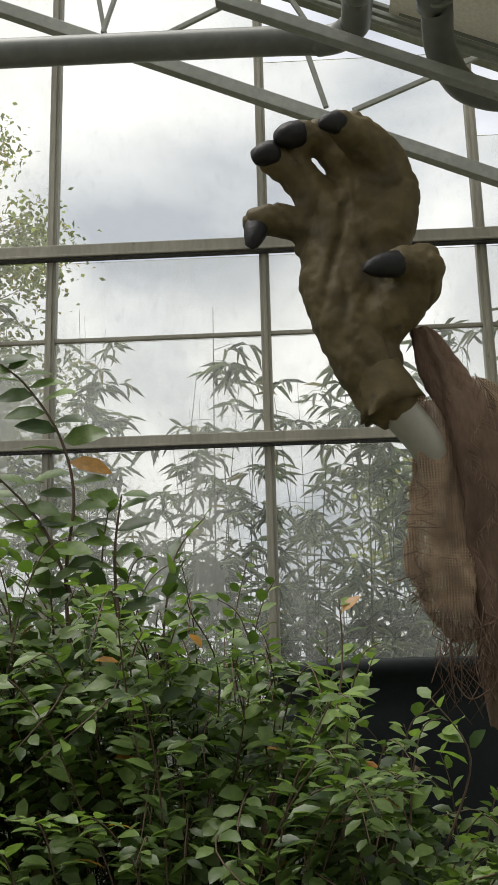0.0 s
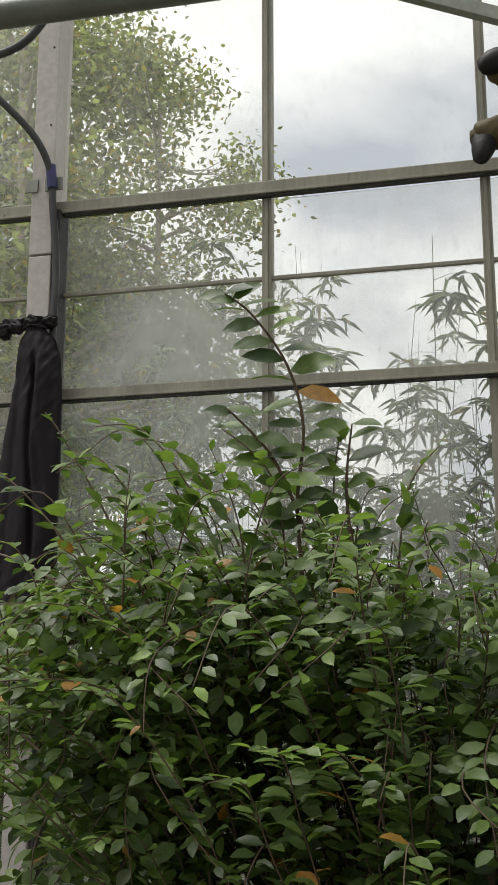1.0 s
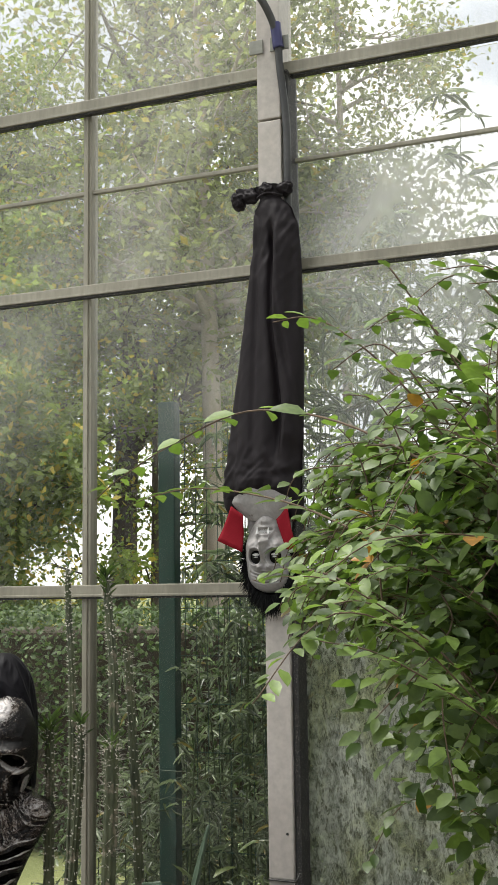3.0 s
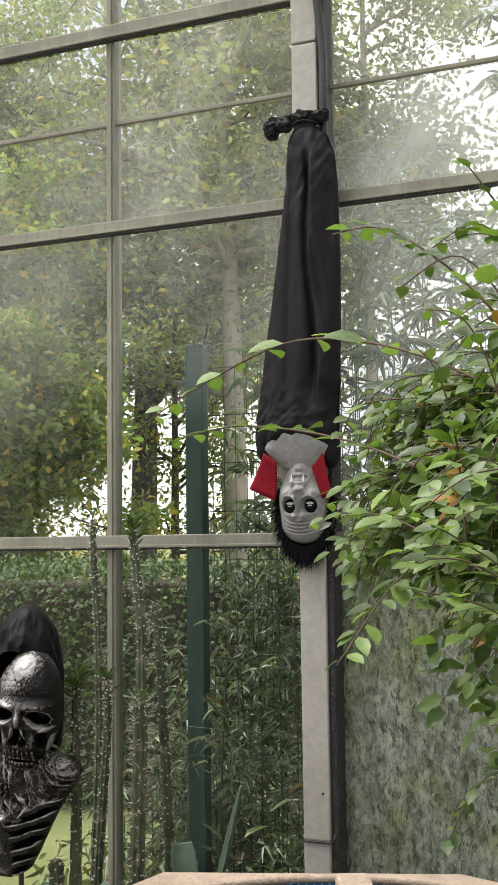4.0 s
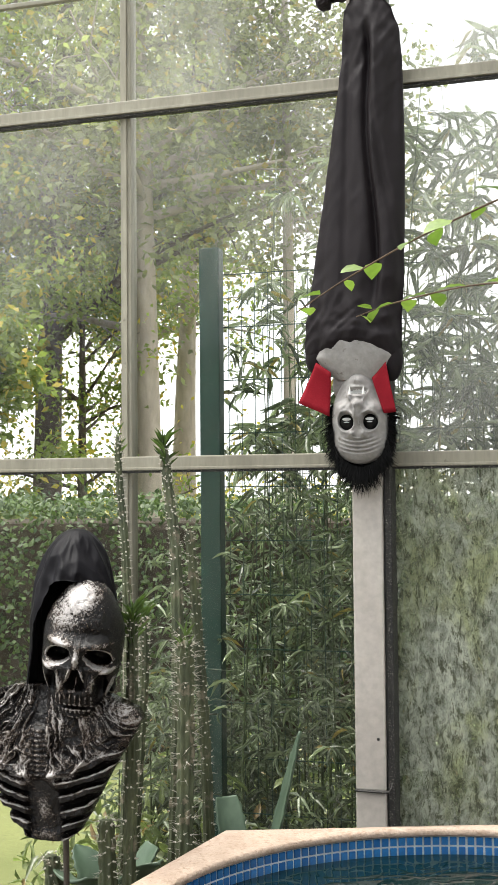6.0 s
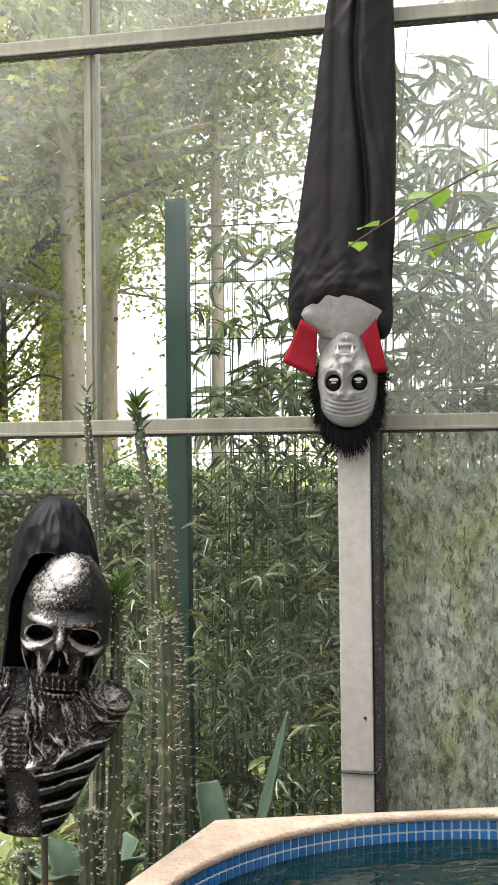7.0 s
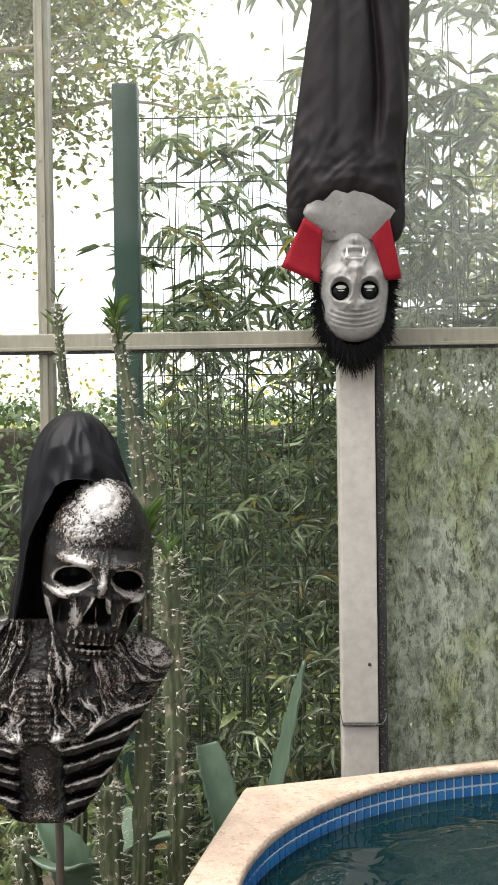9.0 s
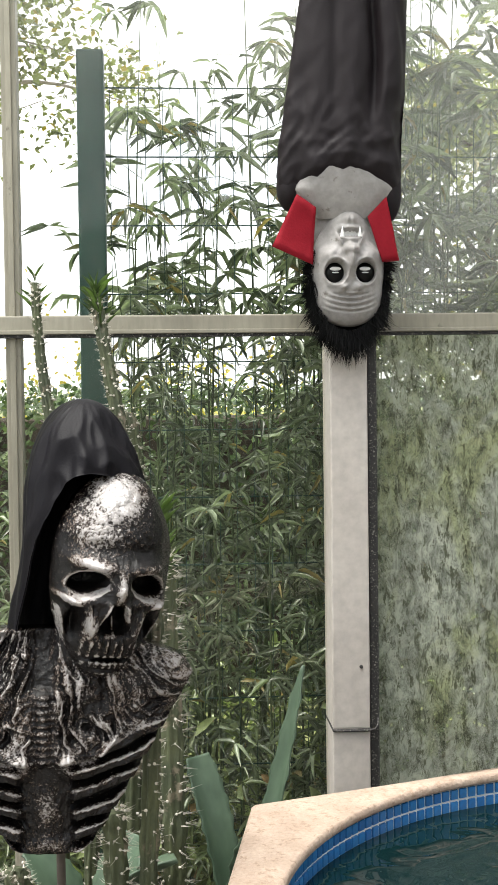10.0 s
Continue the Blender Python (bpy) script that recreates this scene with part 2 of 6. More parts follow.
M_LATEX = mat_surface("brown_latex_skin", (0.058, 0.043, 0.016), (0.120, 0.088, 0.034), 9, 0.65, 0, 0.6, 45, None, (0.62, (0.045, 0.032, 0.02), 16), 0.28)
M_CLAW = mat_surface("dark_grey_claw", (0.006, 0.0055, 0.006), (0.018, 0.015, 0.013), 20, 0.55, 0, 0.5, 60, None, None, 0.25)
M_PVC = mat_plain("pale_plastic_tube", (0.30, 0.28, 0.22), 0.4)

# Silver drybrush and painted-in highlights on black, amount from the raised attribute
k = Nodes("drybrushed_silver_and_glints_on_black")
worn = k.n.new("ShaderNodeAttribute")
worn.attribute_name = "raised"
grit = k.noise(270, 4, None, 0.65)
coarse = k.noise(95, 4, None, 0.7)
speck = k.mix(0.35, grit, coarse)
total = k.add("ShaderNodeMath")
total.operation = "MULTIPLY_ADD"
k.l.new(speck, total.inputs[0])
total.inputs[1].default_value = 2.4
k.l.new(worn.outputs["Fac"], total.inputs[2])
silver_glint = k.ramp(k.mix(1.0, total.outputs[0], 0.4, "MULTIPLY"), (0.565, 0.0), (0.70, 0.48), (0.96, 1.0))
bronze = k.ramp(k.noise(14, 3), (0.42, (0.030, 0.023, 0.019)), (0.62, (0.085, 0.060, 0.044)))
col = k.mix(k.ramp(silver_glint, (0.25, 0.0), (0.7, 1.0)), k.mix(k.ramp(silver_glint, (0.0, 0.0), (0.3, 1.0)), (0.004, 0.0034, 0.0033), bronze), (0.40, 0.38, 0.365))
k.base(col, k.ramp(grit, (0.3, 0.12), (0.7, 0.26)), k.ramp(silver_glint, (0.3, 0.0), (0.9, 0.6)), 0.26)
k.bump(speck, 0.7, 0.004)
M_SKULL = k.mat

k = Nodes("brown_burlap")
wa = k.add("ShaderNodeTexWave", Scale=58.0, Distortion=1.6, Detail=2.0, Detail_Scale=0.6)
wb = k.add("ShaderNodeTexWave", Scale=58.0, Distortion=1.6, Detail=2.0, Detail_Scale=0.6)
wa.bands_direction, wb.bands_direction = "X", "Z"
for node in (wa, wb):
    k.l.new(k.co, node.inputs["Vector"])
cover = k.mix(1.0, k.ramp(wa.outputs[0], (0.48, 0.0), (0.60, 1.0)), k.ramp(wb.outputs[0], (0.48, 0.0), (0.60, 1.0)), "LIGHTEN")
cover = k.mix(k.ramp(k.noise(9, 3), (0.36, 0.9), (0.44, 0.0)), cover, 1.0)
k.base(k.ramp(k.noise(30, 4), (0.3, (0.15, 0.098, 0.058)), (0.7, (0.31, 0.215, 0.135))), 0.95)
k.bump(wa.outputs[0], 0.6, 0.002)
hole = k.n.new("ShaderNodeBsdfTransparent")
mx = k.n.new("ShaderNodeMixShader")
k.l.new(cover, mx.inputs[0])
k.l.new(hole.outputs[0], mx.inputs[1])
k.l.new(k.bsdf.outputs[0], mx.inputs[2])
k.shade(mx.outputs[0])
M_BURLAP = k.mat
M_RAG = mat_surface("dense_brown_rag", (0.085, 0.050, 0.030), (0.165, 0.105, 0.065), 16, 0.95, 0, 1.0, 130, (1, 1, 0.35))

k = Nodes("dark_pool_water")
k.base((0.002, 0.010, 0.011), 0.02, 0.0, 0.5)
k.bsdf.inputs["IOR"].default_value = 1.33
k.bump(k.noise(9, 2, None, 0.4, 1.2), 0.20, 0.03)
M_WATER = k.mat

k = Nodes("blue_glazed_mosaic")
rnd = k.n.new("ShaderNodeObjectInfo").outputs["Random"]
isl = k.n.new("ShaderNodeNewGeometry").outputs["Random Per Island"]
col = k.ramp(k.mix(0.5, rnd, isl), (0.1, (0.012, 0.085, 0.28)), (0.9, (0.03, 0.17, 0.42)))
k.base(k.mix(k.ramp(k.noise(40, 4), (0.5, 0.0), (0.75, 0.4)), col, (0.03, 0.05, 0.05)), 0.18)
M_TILE = k.mat


# ---- building helpers ----
def part(name, bm, material, parent=None, label="", smooth=False):
    """Links a bmesh as one mesh object, under its thing."""
    me = bpy.data.meshes.new(name)
    bm.to_mesh(me)
    bm.free()
    for m in material if isinstance(material, (list, tuple)) else [material]:
        me.materials.append(m)
    if smooth:
        me.polygons.foreach_set("use_smooth", [True] * len(me.polygons))
    ob = new(name, me)
    if parent:
        ob.parent = parent
    return tagged(ob, label)


def thing(name, label, category, at=(0, 0, 0), group="", kind=""):
    ob = new(name)
    ob.location = at
    ob.empty_display_size = 0.1
    return tagged(ob, label, category, group, kind)


def box(bm, lo, hi, bevel=0.0, m=None):
    lo, hi = Vector(lo), Vector(hi)
    res = bmesh.ops.create_cube(bm, size=1, matrix=Matrix.LocRotScale((lo + hi) / 2, None, hi - lo))
    vs = res["verts"]
    if bevel:
        es = list({e for v in vs for e in v.link_edges})
        vs = list({v for f in bmesh.ops.bevel(bm, geom=es, offset=bevel, segments=2, affect="EDGES", profile=0.6)["faces"] for v in f.verts} | {v for v in vs if v.is_valid})
    if m is not None:
        bmesh.ops.transform(bm, matrix=m, verts=vs)
    return vs


def tube(bm, pts, radii, seg=8, cap=True, mat=0):
    """A round tube along points with a radius at each."""
    pts = [Vector(p) for p in pts]
    if isinstance(radii, (int, float)):
        radii = [radii] * len(pts)
    rings, up = [], None
    for i, p in enumerate(pts):
        d = (pts[min(i + 1, len(pts) - 1)] - pts[max(i - 1, 0)]).normalized()
        if up is None:
            up = d.orthogonal().normalized()
        up = (up - d * up.dot(d)).normalized()
        side = d.cross(up)
        rings.append([bm.verts.new(p + radii[i] * (math.cos(a) * up + math.sin(a) * side)) for a in (math.tau * j / seg for j in range(seg))])
    fs = []
    for a, b in zip(rings, rings[1:]):
        for j in range(seg):
            fs.append(bm.faces.new((a[j], a[(j + 1) % seg], b[(j + 1) % seg], b[j])))
    if cap:
        fs.append(bm.faces.new(rings[0][::-1]))
        fs.append(bm.faces.new(rings[-1]))
    for f in fs:
        f.material_index = mat
        f.smooth = True
    return rings


def smooth_path(pts, n):
    """Points along a Catmull-Rom curve."""
    pts = [Vector(p) for p in pts]
    out = []
    for i in range(len(pts) - 1):
        p0, p1, p2, p3 = pts[max(i - 1, 0)], pts[i], pts[i + 1], pts[min(i + 2, len(pts) - 1)]
        for j in range(n):
            t = j / n
            out.append(0.5 * (2 * p1 + (p2 - p0) * t + (2 * p0 - 5 * p1 + 4 * p2 - p3) * t * t + (3 * p1 - p0 - 3 * p2 + p3) * t ** 3))
    return out + [pts[-1]]


def beam(bm, a, b, w, h, bevel=0.004):
    """A straight bar of section w by h from a to b."""
    a, b = Vector(a), Vector(b)
    d = b - a
    x = d.normalized()
    y = Vector((0, 1, 0)) if abs(x.y) < 0.9 else Vector((1, 0, 0))
    z = x.cross(y).normalized()
    y = z.cross(x)
    m = Matrix((x, y, z)).transposed().to_4x4()
    m.translation = (a + b) / 2
    return box(bm, (-d.length / 2, -w / 2, -h / 2), (d.length / 2, w / 2, h / 2), bevel, m)


OVAL = (np.array([(0, 0, 0), (.28, -.44, .05), (.30, 0, 0), (.28, .44, .05), (.62, -.46, .04), (.64, 0, -.01), (.62, .46, .04), (.86, -.22, -.02), (.88, .22, -.02), (1, 0, -.08)]),
        [(0, 1, 2), (0, 2, 3), (1, 4, 5, 2), (2, 5, 6, 3), (4, 7, 5), (5, 8, 6), (7, 9, 5), (5, 9, 8)])
LANCE = (np.array([(0, 0, 0), (.25, -.5, .1), (.3, 0, 0), (.25, .5, .1), (.65, -.34, .02), (.65, .34, .02), (1, 0, -.18)]),
         [(0, 1, 2), (0, 2, 3), (1, 4, 2), (2, 5, 3), (4, 6, 2), (2, 6, 5)])
SMALL = (np.array([(0, 0, 0), (.5, -.5, .1), (.5, .5, .1), (1, 0, 0)]), [(0, 1, 2), (1, 3, 2)])


def leaf_mesh(name, kind, P, D, N, L, W, material, parent=None):
    """Many leaves in one mesh: places, directions, normals, lengths, widths."""
    P, D, N = (np.asarray(a, float).reshape(-1, 3) for a in (P, D, N))
    L, W = np.asarray(L, float), np.asarray(W, float)
    D = D / (np.linalg.norm(D, axis=1)[:, None] + 1e-9)
    S = np.cross(D, N)
    S /= np.linalg.norm(S, axis=1)[:, None] + 1e-9
    U = np.cross(S, D)
    tv, tf = kind
    V = (P[:, None] + tv[None, :, :1] * (L[:, None] * D)[:, None] + tv[None, :, 1:2] * (W[:, None] * S)[:, None]
         + (tv[None, :, 2:3] - 0.10 * tv[None, :, :1] ** 2) * (L[:, None] * U)[:, None])
    n, q = len(P), len(tv)
    sizes = np.array([len(f) for f in tf])
    flat = np.concatenate([np.array(f) for f in tf])
    loops = (flat[None, :] + (np.arange(n) * q)[:, None]).ravel()
    me = bpy.data.meshes.new(name)
    me.vertices.add(n * q)
    me.vertices.foreach_set("co", V.ravel())
    me.loops.add(len(loops))
    me.loops.foreach_set("vertex_index", loops.astype(np.int32))
    totals = np.tile(sizes, n)
    me.polygons.add(len(totals))
    me.polygons.foreach_set("loop_start", (np.cumsum(totals) - totals).astype(np.int32))
    me.polygons.foreach_set("use_smooth", np.ones(len(totals), bool))
    me.update(calc_edges=True)
    me.materials.append(material)
    ob = new(name, me)
    if parent:
        ob.parent = parent
    return ob


rng = np.random.default_rng(7)


def unit(n):
    v = rng.normal(size=(n, 3))
    return v / np.linalg.norm(v, axis=1)[:, None]


# ---- large structure: a glasshouse ----
BAY, X0 = 0.84, -2.745            # mullion spacing, first mullion in view
WALL = 4.49                       # inner face of the glazing bars
Z_D, Z_B, Z_C, Z_A = 1.70, 2.90, 3.30, 3.68
WEST, EAST, SOUTH = -6.95, 4.0, -4.0


def roof_z(x):
    return 6.05 - 0.453 * abs(x + 2.745)


bm = bmesh.new()
box(bm, (WEST, SOUTH, -0.12), (EAST, WALL + 0.06, 0.0))
floor = tagged(part("floor", bm, M_FLOOR), "grey concrete greenhouse floor", "floor", kind="structure")

bm = bmesh.new()
bmesh.ops.create_grid(bm, x_segments=60, y_segments=60, size=600, matrix=Matrix.Translation((0, 300, -0.02)))
ground = tagged(part("ground", bm, M_GRASS), "mown lawn outside the greenhouse", "lawn", kind="structure")

wall_north = thing("wall_north", "glazed greenhouse wall with pale weathered glazing bars", "wall", (0, 0, 0), kind="structure")
MULLIONS = [X0 + BAY * i for i in range(-5, 0)] + [X0, -1.905, -1.018, -0.190, 0.646] + [0.646 + 0.836 * i for i in range(1, 5)]
POST_X = -1.905
for x in MULLIONS:
    if abs(x - POST_X) < 0.01:
        continue
    bm = bmesh.new()
    box(bm, (x - 0.019, WALL, 0), (x + 0.019, WALL + 0.055, roof_z(x) - 0.02), 0.004)
    box(bm, (x - 0.007, WALL - 0.008, 0), (x + 0.007, WALL + 0.003, roof_z(x) - 0.05), 0.002)
    part("mullion", bm, M_ALU, wall_north)
for z, h, d in ((Z_D, 0.046, 0.030), (Z_B, 0.044, 0.034), (Z_A, 0.052, 0.036)):
    bm = bmesh.new()
    box(bm, (WEST, WALL - d, z - h), (EAST, WALL - 0.002, z), 0.004)
    box(bm, (WEST, WALL - d - 0.004, z - h), (EAST, WALL - d + 0.003, z - h + 0.010), 0.002)
    part("transom", bm, M_ALU, wall_north)
    bm = bmesh.new()
    box(bm, (WEST, WALL - d + 0.004, z - h - 0.008), (EAST, WALL - 0.004, z - h - 0.0005), 0.001)
    part("seal", bm, M_GASKET, wall_north, "black rubber glazing seal")
bm = bmesh.new()
box(bm, (WEST, WALL + 0.008, Z_C - 0.008), (EAST, WALL + 0.028, Z_C + 0.008), 0.003)
part("glazing_joint", bm, M_ALU, wall_north)
bm = bmesh.new()
box(bm, (WEST, WALL - 0.03, 0), (EAST, WALL + 0.08, 0.12), 0.008)
part("kerb", bm, M_WALLPOOL, wall_north)

LEVELS = [(0.12, Z_D - 0.05, G_LOW), (Z_D, Z_B - 0.045, G_MID), (Z_B, Z_C - 0.009, G_HAZE), (Z_C + 0.009, Z_A - 0.052, G_HAZE), (Z_A, None, G_CLEAR)]
for x, x_next in zip(MULLIONS, MULLIONS[1:]):
    for lo, hi, g in LEVELS:
        top = hi if hi else min(roof_z(x), roof_z(x_next)) - 0.03
        if lo == 0.12 and x > POST_X - 0.1:
            g = G_ALGAE
        elif lo == Z_A and x < -1.1:
            g = G_HAZE
        elif lo == Z_D and x > POST_X - 0.1:
            g = G_MILK
        elif lo == Z_B and x > POST_X - 0.1:
            g = G_MILK
        bm = bmesh.new()
        box(bm, (x + 0.012, WALL + 0.026, lo), (x_next - 0.012, WALL + 0.031, top))
        part("pane", bm, g, wall_north).visible_shadow = False

# the other sides and the roof, glazed as well, behind and above the camera
# Unseen 3.2 m south wall added to keep sky reflections off the glass
for name, lo, hi in (("wall_west", (WEST - 0.03, SOUTH, 0), (WEST, WALL, 0.6)), ("wall_east", (EAST, SOUTH, 0), (EAST + 0.03, WALL, 0.6)), ("wall_south", (WEST, SOUTH - 0.08, 0), (EAST, SOUTH, 3.2))):
    bm = bmesh.new()
    box(bm, lo, hi, 0.005)
    base = tagged(part(name, bm, M_WHITEWALL), "unseen rendered wall added below greenhouse glazing", "wall", kind="structure")
    along = 1 if hi[1] - lo[1] > 1 else 0
    n = int((hi[along] - lo[along]) / 0.84)
    for j in range(n + 1):
        at = lo[along] + (hi[along] - lo[along]) * j / n
        bm = bmesh.new()
        top = roof_z(at) if along == 0 else roof_z(lo[0])
        if along == 0:
            box(bm, (at - 0.02, SOUTH - 0.05, 3.2), (at + 0.02, SOUTH, top), 0.004)
        else:
            box(bm, (lo[0], at - 0.02, 0.6), (hi[0], at + 0.02, top), 0.004)
        part("mullion", bm, M_ALU, base)
roof = thing("roof", "glazed greenhouse roof on steel rafters", "roof", kind="structure")
for side in (-1, 1):
    edge_x = WEST if side < 0 else EAST
    for j in range(6):
        y = SOUTH + (WALL - SOUTH) * j / 5
        bm = bmesh.new()
        beam(bm, (-2.745, y, roof_z(-2.745) - 0.03), (edge_x, y, roof_z(edge_x) - 0.03), 0.05, 0.08)
        part("rafter", bm, M_BEAM, roof)
    bm = bmesh.new()
    vs = [bm.verts.new(p) for p in ((-2.745, SOUTH, roof_z(-2.745) + 0.03), (edge_x, SOUTH, roof_z(edge_x) + 0.03), (edge_x, WALL + 0.06, roof_z(edge_x) + 0.03), (-2.745, WALL + 0.06, roof_z(-2.745) + 0.03))]
    f = bm.faces.new(vs if side > 0 else vs[::-1])
    bmesh.ops.solidify(bm, geom=[f], thickness=0.006)
    part("pane", bm, G_CLEAR, roof).visible_shadow = False

# steel post of the gable
post = thing("steel_post", "pale painted steel post of the glass wall, scuffed", "post", (POST_X, 4.45, 0), kind="structure")
bm = bmesh.new()
box(bm, (POST_X - 0.060, 4.418, 0.0), (POST_X + 0.034, 4.56, 0.66), 0.005)
def at_post(name, bm, mat, label=""):
    ob = part(name, bm, mat, post, label)
    ob.location = (-POST_X, -4.45, 0)
    return ob
at_post("lower_section", bm, M_POST)
bm = bmesh.new()
box(bm, (POST_X - 0.060, 4.418, 0.664), (POST_X + 0.034, 4.56, 3.44), 0.005)
at_post("middle_section", bm, M_POST)
bm = bmesh.new()
box(bm, (POST_X - 0.060, 4.418, 3.448), (POST_X + 0.034, 4.56, roof_z(POST_X) - 0.05), 0.005)
at_post("upper_section", bm, M_POST)
bm = bmesh.new()
box(bm, (POST_X + 0.036, 4.432, 0.0), (POST_X + 0.060, 4.54, 3.64), 0.006)
at_post("side_seal", bm, M_GASKET, "black rubber seal flecked with lime")
bm = bmesh.new()
box(bm, (POST_X - 0.061, 4.414, 0.660), (POST_X + 0.036, 4.56, 0.665), 0.001)
tube(bm, smooth_path([(POST_X - 0.06, 4.415, 0.662), (POST_X + 0.03, 4.412, 0.662), (POST_X + 0.05, 4.41, 0.672), (POST_X + 0.053, 4.42, 0.69)], 5), 0.0032, 6)
at_post("joint_wire", bm, M_GASKET, "dark wire tied round the joint")
bm = bmesh.new()
box(bm, (POST_X - 0.085, 4.408, 3.71), (POST_X - 0.03, 4.417, 3.765), 0.002)
box(bm, (POST_X + 0.0, 4.408, 3.71), (POST_X + 0.075, 4.417, 3.765), 0.002)
at_post("bracket", bm, M_BEAM)
for z in (4.35, 4.0, 0.82):
    bm = bmesh.new()
    bmesh.ops.create_cone(bm, cap_ends=True, segments=8, radius1=0.005, radius2=0.004, depth=0.006, matrix=Matrix.Translation((POST_X + 0.012, 4.416, z)) @ Matrix.Rotation(radians(90), 4, "X"))
    at_post("screw", bm, M_GASKET)

# truss bars, heating pipes and shade cloth high up
truss = thing("roof_truss", "grey-green steel truss with slanting chords and thin braces", "truss", kind="structure")
def bar(name, a, b, w, h, parent, mat=M_BEAM):
    bm = bmesh.new()
    beam(bm, a, b, w, h, 0.003)
    return part(name, bm, mat, parent)
bar("lower_chord", (-3.363, 4.300, 5.603), (2.623, 4.300, 2.941), 0.045, 0.052, truss)
bar("brace", (0.002, 4.300, 4.387), (0.070, 4.300, 4.129), 0.016, 0.020, truss)
bar("brace", (0.171, 4.300, 4.110), (0.755, 4.300, 4.359), 0.016, 0.020, truss)
bar("brace", (-0.548, 4.300, 4.485), (-0.096, 4.300, 4.714), 0.016, 0.020, truss)
bar("brace", (-0.778, 4.300, 4.465), (-0.854, 4.300, 4.929), 0.014, 0.018, truss)
bar("brace", (-0.788, 4.270, 4.485), (-0.655, 4.270, 4.930), 0.022, 0.016, truss)
bar("brace", (-0.146, 4.300, 4.803), (0.062, 4.300, 4.407), 0.016, 0.020, truss)
near_truss = thing("roof_beam", "grey-green steel beam slanting below the roof", "beam", kind="structure")
bar("chord", (-0.273, 3.300, 3.894), (2.372, 3.300, 2.716), 0.04, 0.036, near_truss)
for off in (0.0, 0.030, 0.062):
    bar("rail", (-0.25, 3.75, 4.33 + off), (2.4, 3.75, 3.13 + off), 0.022, 0.015, near_truss)
bm = bmesh.new()
beam(bm, (0.275, 3.020, 4.149), (2.554, 3.020, 3.139), 1.5, 0.006, 0.001)
cloth = tagged(part("shade_cloth", bm, M_CREAM), "cream shade cloth stretched under the roof", "shade cloth", kind="structure")

def heating_pipe(label, pts, r, group):
    t = thing("heating_pipe", label, "pipe", group=group)
    bm = bmesh.new()
    tube(bm, smooth_path(pts, 8), r, 20)
    part("pipe", bm, M_PIPE, t, smooth=True)
    return t
p1 = heating_pipe("grey-green plastic pipe running level below the roof", [(-4.128, 3.500, 3.917), (-2.181, 3.500, 3.892), (-0.212, 3.500, 3.881), (0.036, 3.500, 3.871), (0.124, 3.420, 3.858), (0.136, 3.280, 3.856), (0.128, 2.600, 3.841), (0.16, -2.0, 3.86)], 0.046, "heating pipes")
p2 = heating_pipe("grey-green plastic pipe bending back below the roof", [(1.580, 3.500, 3.623), (0.731, 3.500, 3.641), (0.501, 3.480, 3.651), (0.400, 3.380, 3.680), (0.351, 3.200, 3.738), (0.331, 2.600, 3.756), (0.37, -2.0, 3.8)], 0.046, "heating pipes")
p3 = heating_pipe("grey-green plastic pipe along the roof", [(0.596, 3.300, 3.622), (0.554, 2.600, 3.651), (0.60, -2.0, 3.7)], 0.046, "heating pipes")
for t, x, z in ((p1, 0.136, 3.854), (p2, 0.346, 3.748), (p3, 0.581, 3.631)):
    bm = bmesh.new()
    bmesh.ops.create_cone(bm, cap_ends=True, segments=20, radius1=0.0495, radius2=0.0495, depth=0.012, matrix=Matrix.Translation((x, 3.12, z)) @ Matrix.Rotation(radians(90), 4, "X"))
    box(bm, (x - 0.064, 3.112, z - 0.01), (x - 0.046, 3.128, z + 0.014), 0.002)
    box(bm, (x + 0.046, 3.112, z - 0.01), (x + 0.064, 3.128, z + 0.014), 0.002)
    part("clamp", bm, M_BEAM, t)

# hose down the post
hose = thing("water_hose", "black rubber hose hung in a loop and led down the post", "hose", (POST_X, 4.3, 4))
def at_hose(name, pts, r, mat, label=""):
    bm = bmesh.new()
    tube(bm, [Vector(p) - Vector((POST_X, 4.3, 4)) for p in smooth_path(pts, 8)], r, 10)
    return part(name, bm, mat, hose, label, True)
at_hose("upper_loop", [(-1.740, 4.200, 4.746), (-1.793, 4.200, 4.450), (-1.894, 4.200, 4.274), (-2.044, 4.200, 4.206), (-2.294, 4.220, 4.228), (-2.443, 4.250, 4.328)], 0.017, M_HOSE)
at_hose("run", [(-2.443, 4.250, 4.328), (-2.194, 4.240, 4.188), (-2.027, 4.280, 4.028), (-1.918, 4.340, 3.899), (-1.872, 4.390, 3.769), (-1.863, 4.400, 3.631), (-1.845, 4.410, 3.412), (-1.843, 4.405, 3.164), (-1.853, 4.405, 2.517)], 0.0145, M_HOSE)
at_hose("coupling", [(-1.876, 4.392, 3.809), (-1.870, 4.394, 3.750), (-1.866, 4.396, 3.710)], 0.021, M_BLUE, "dark blue plastic hose coupling")

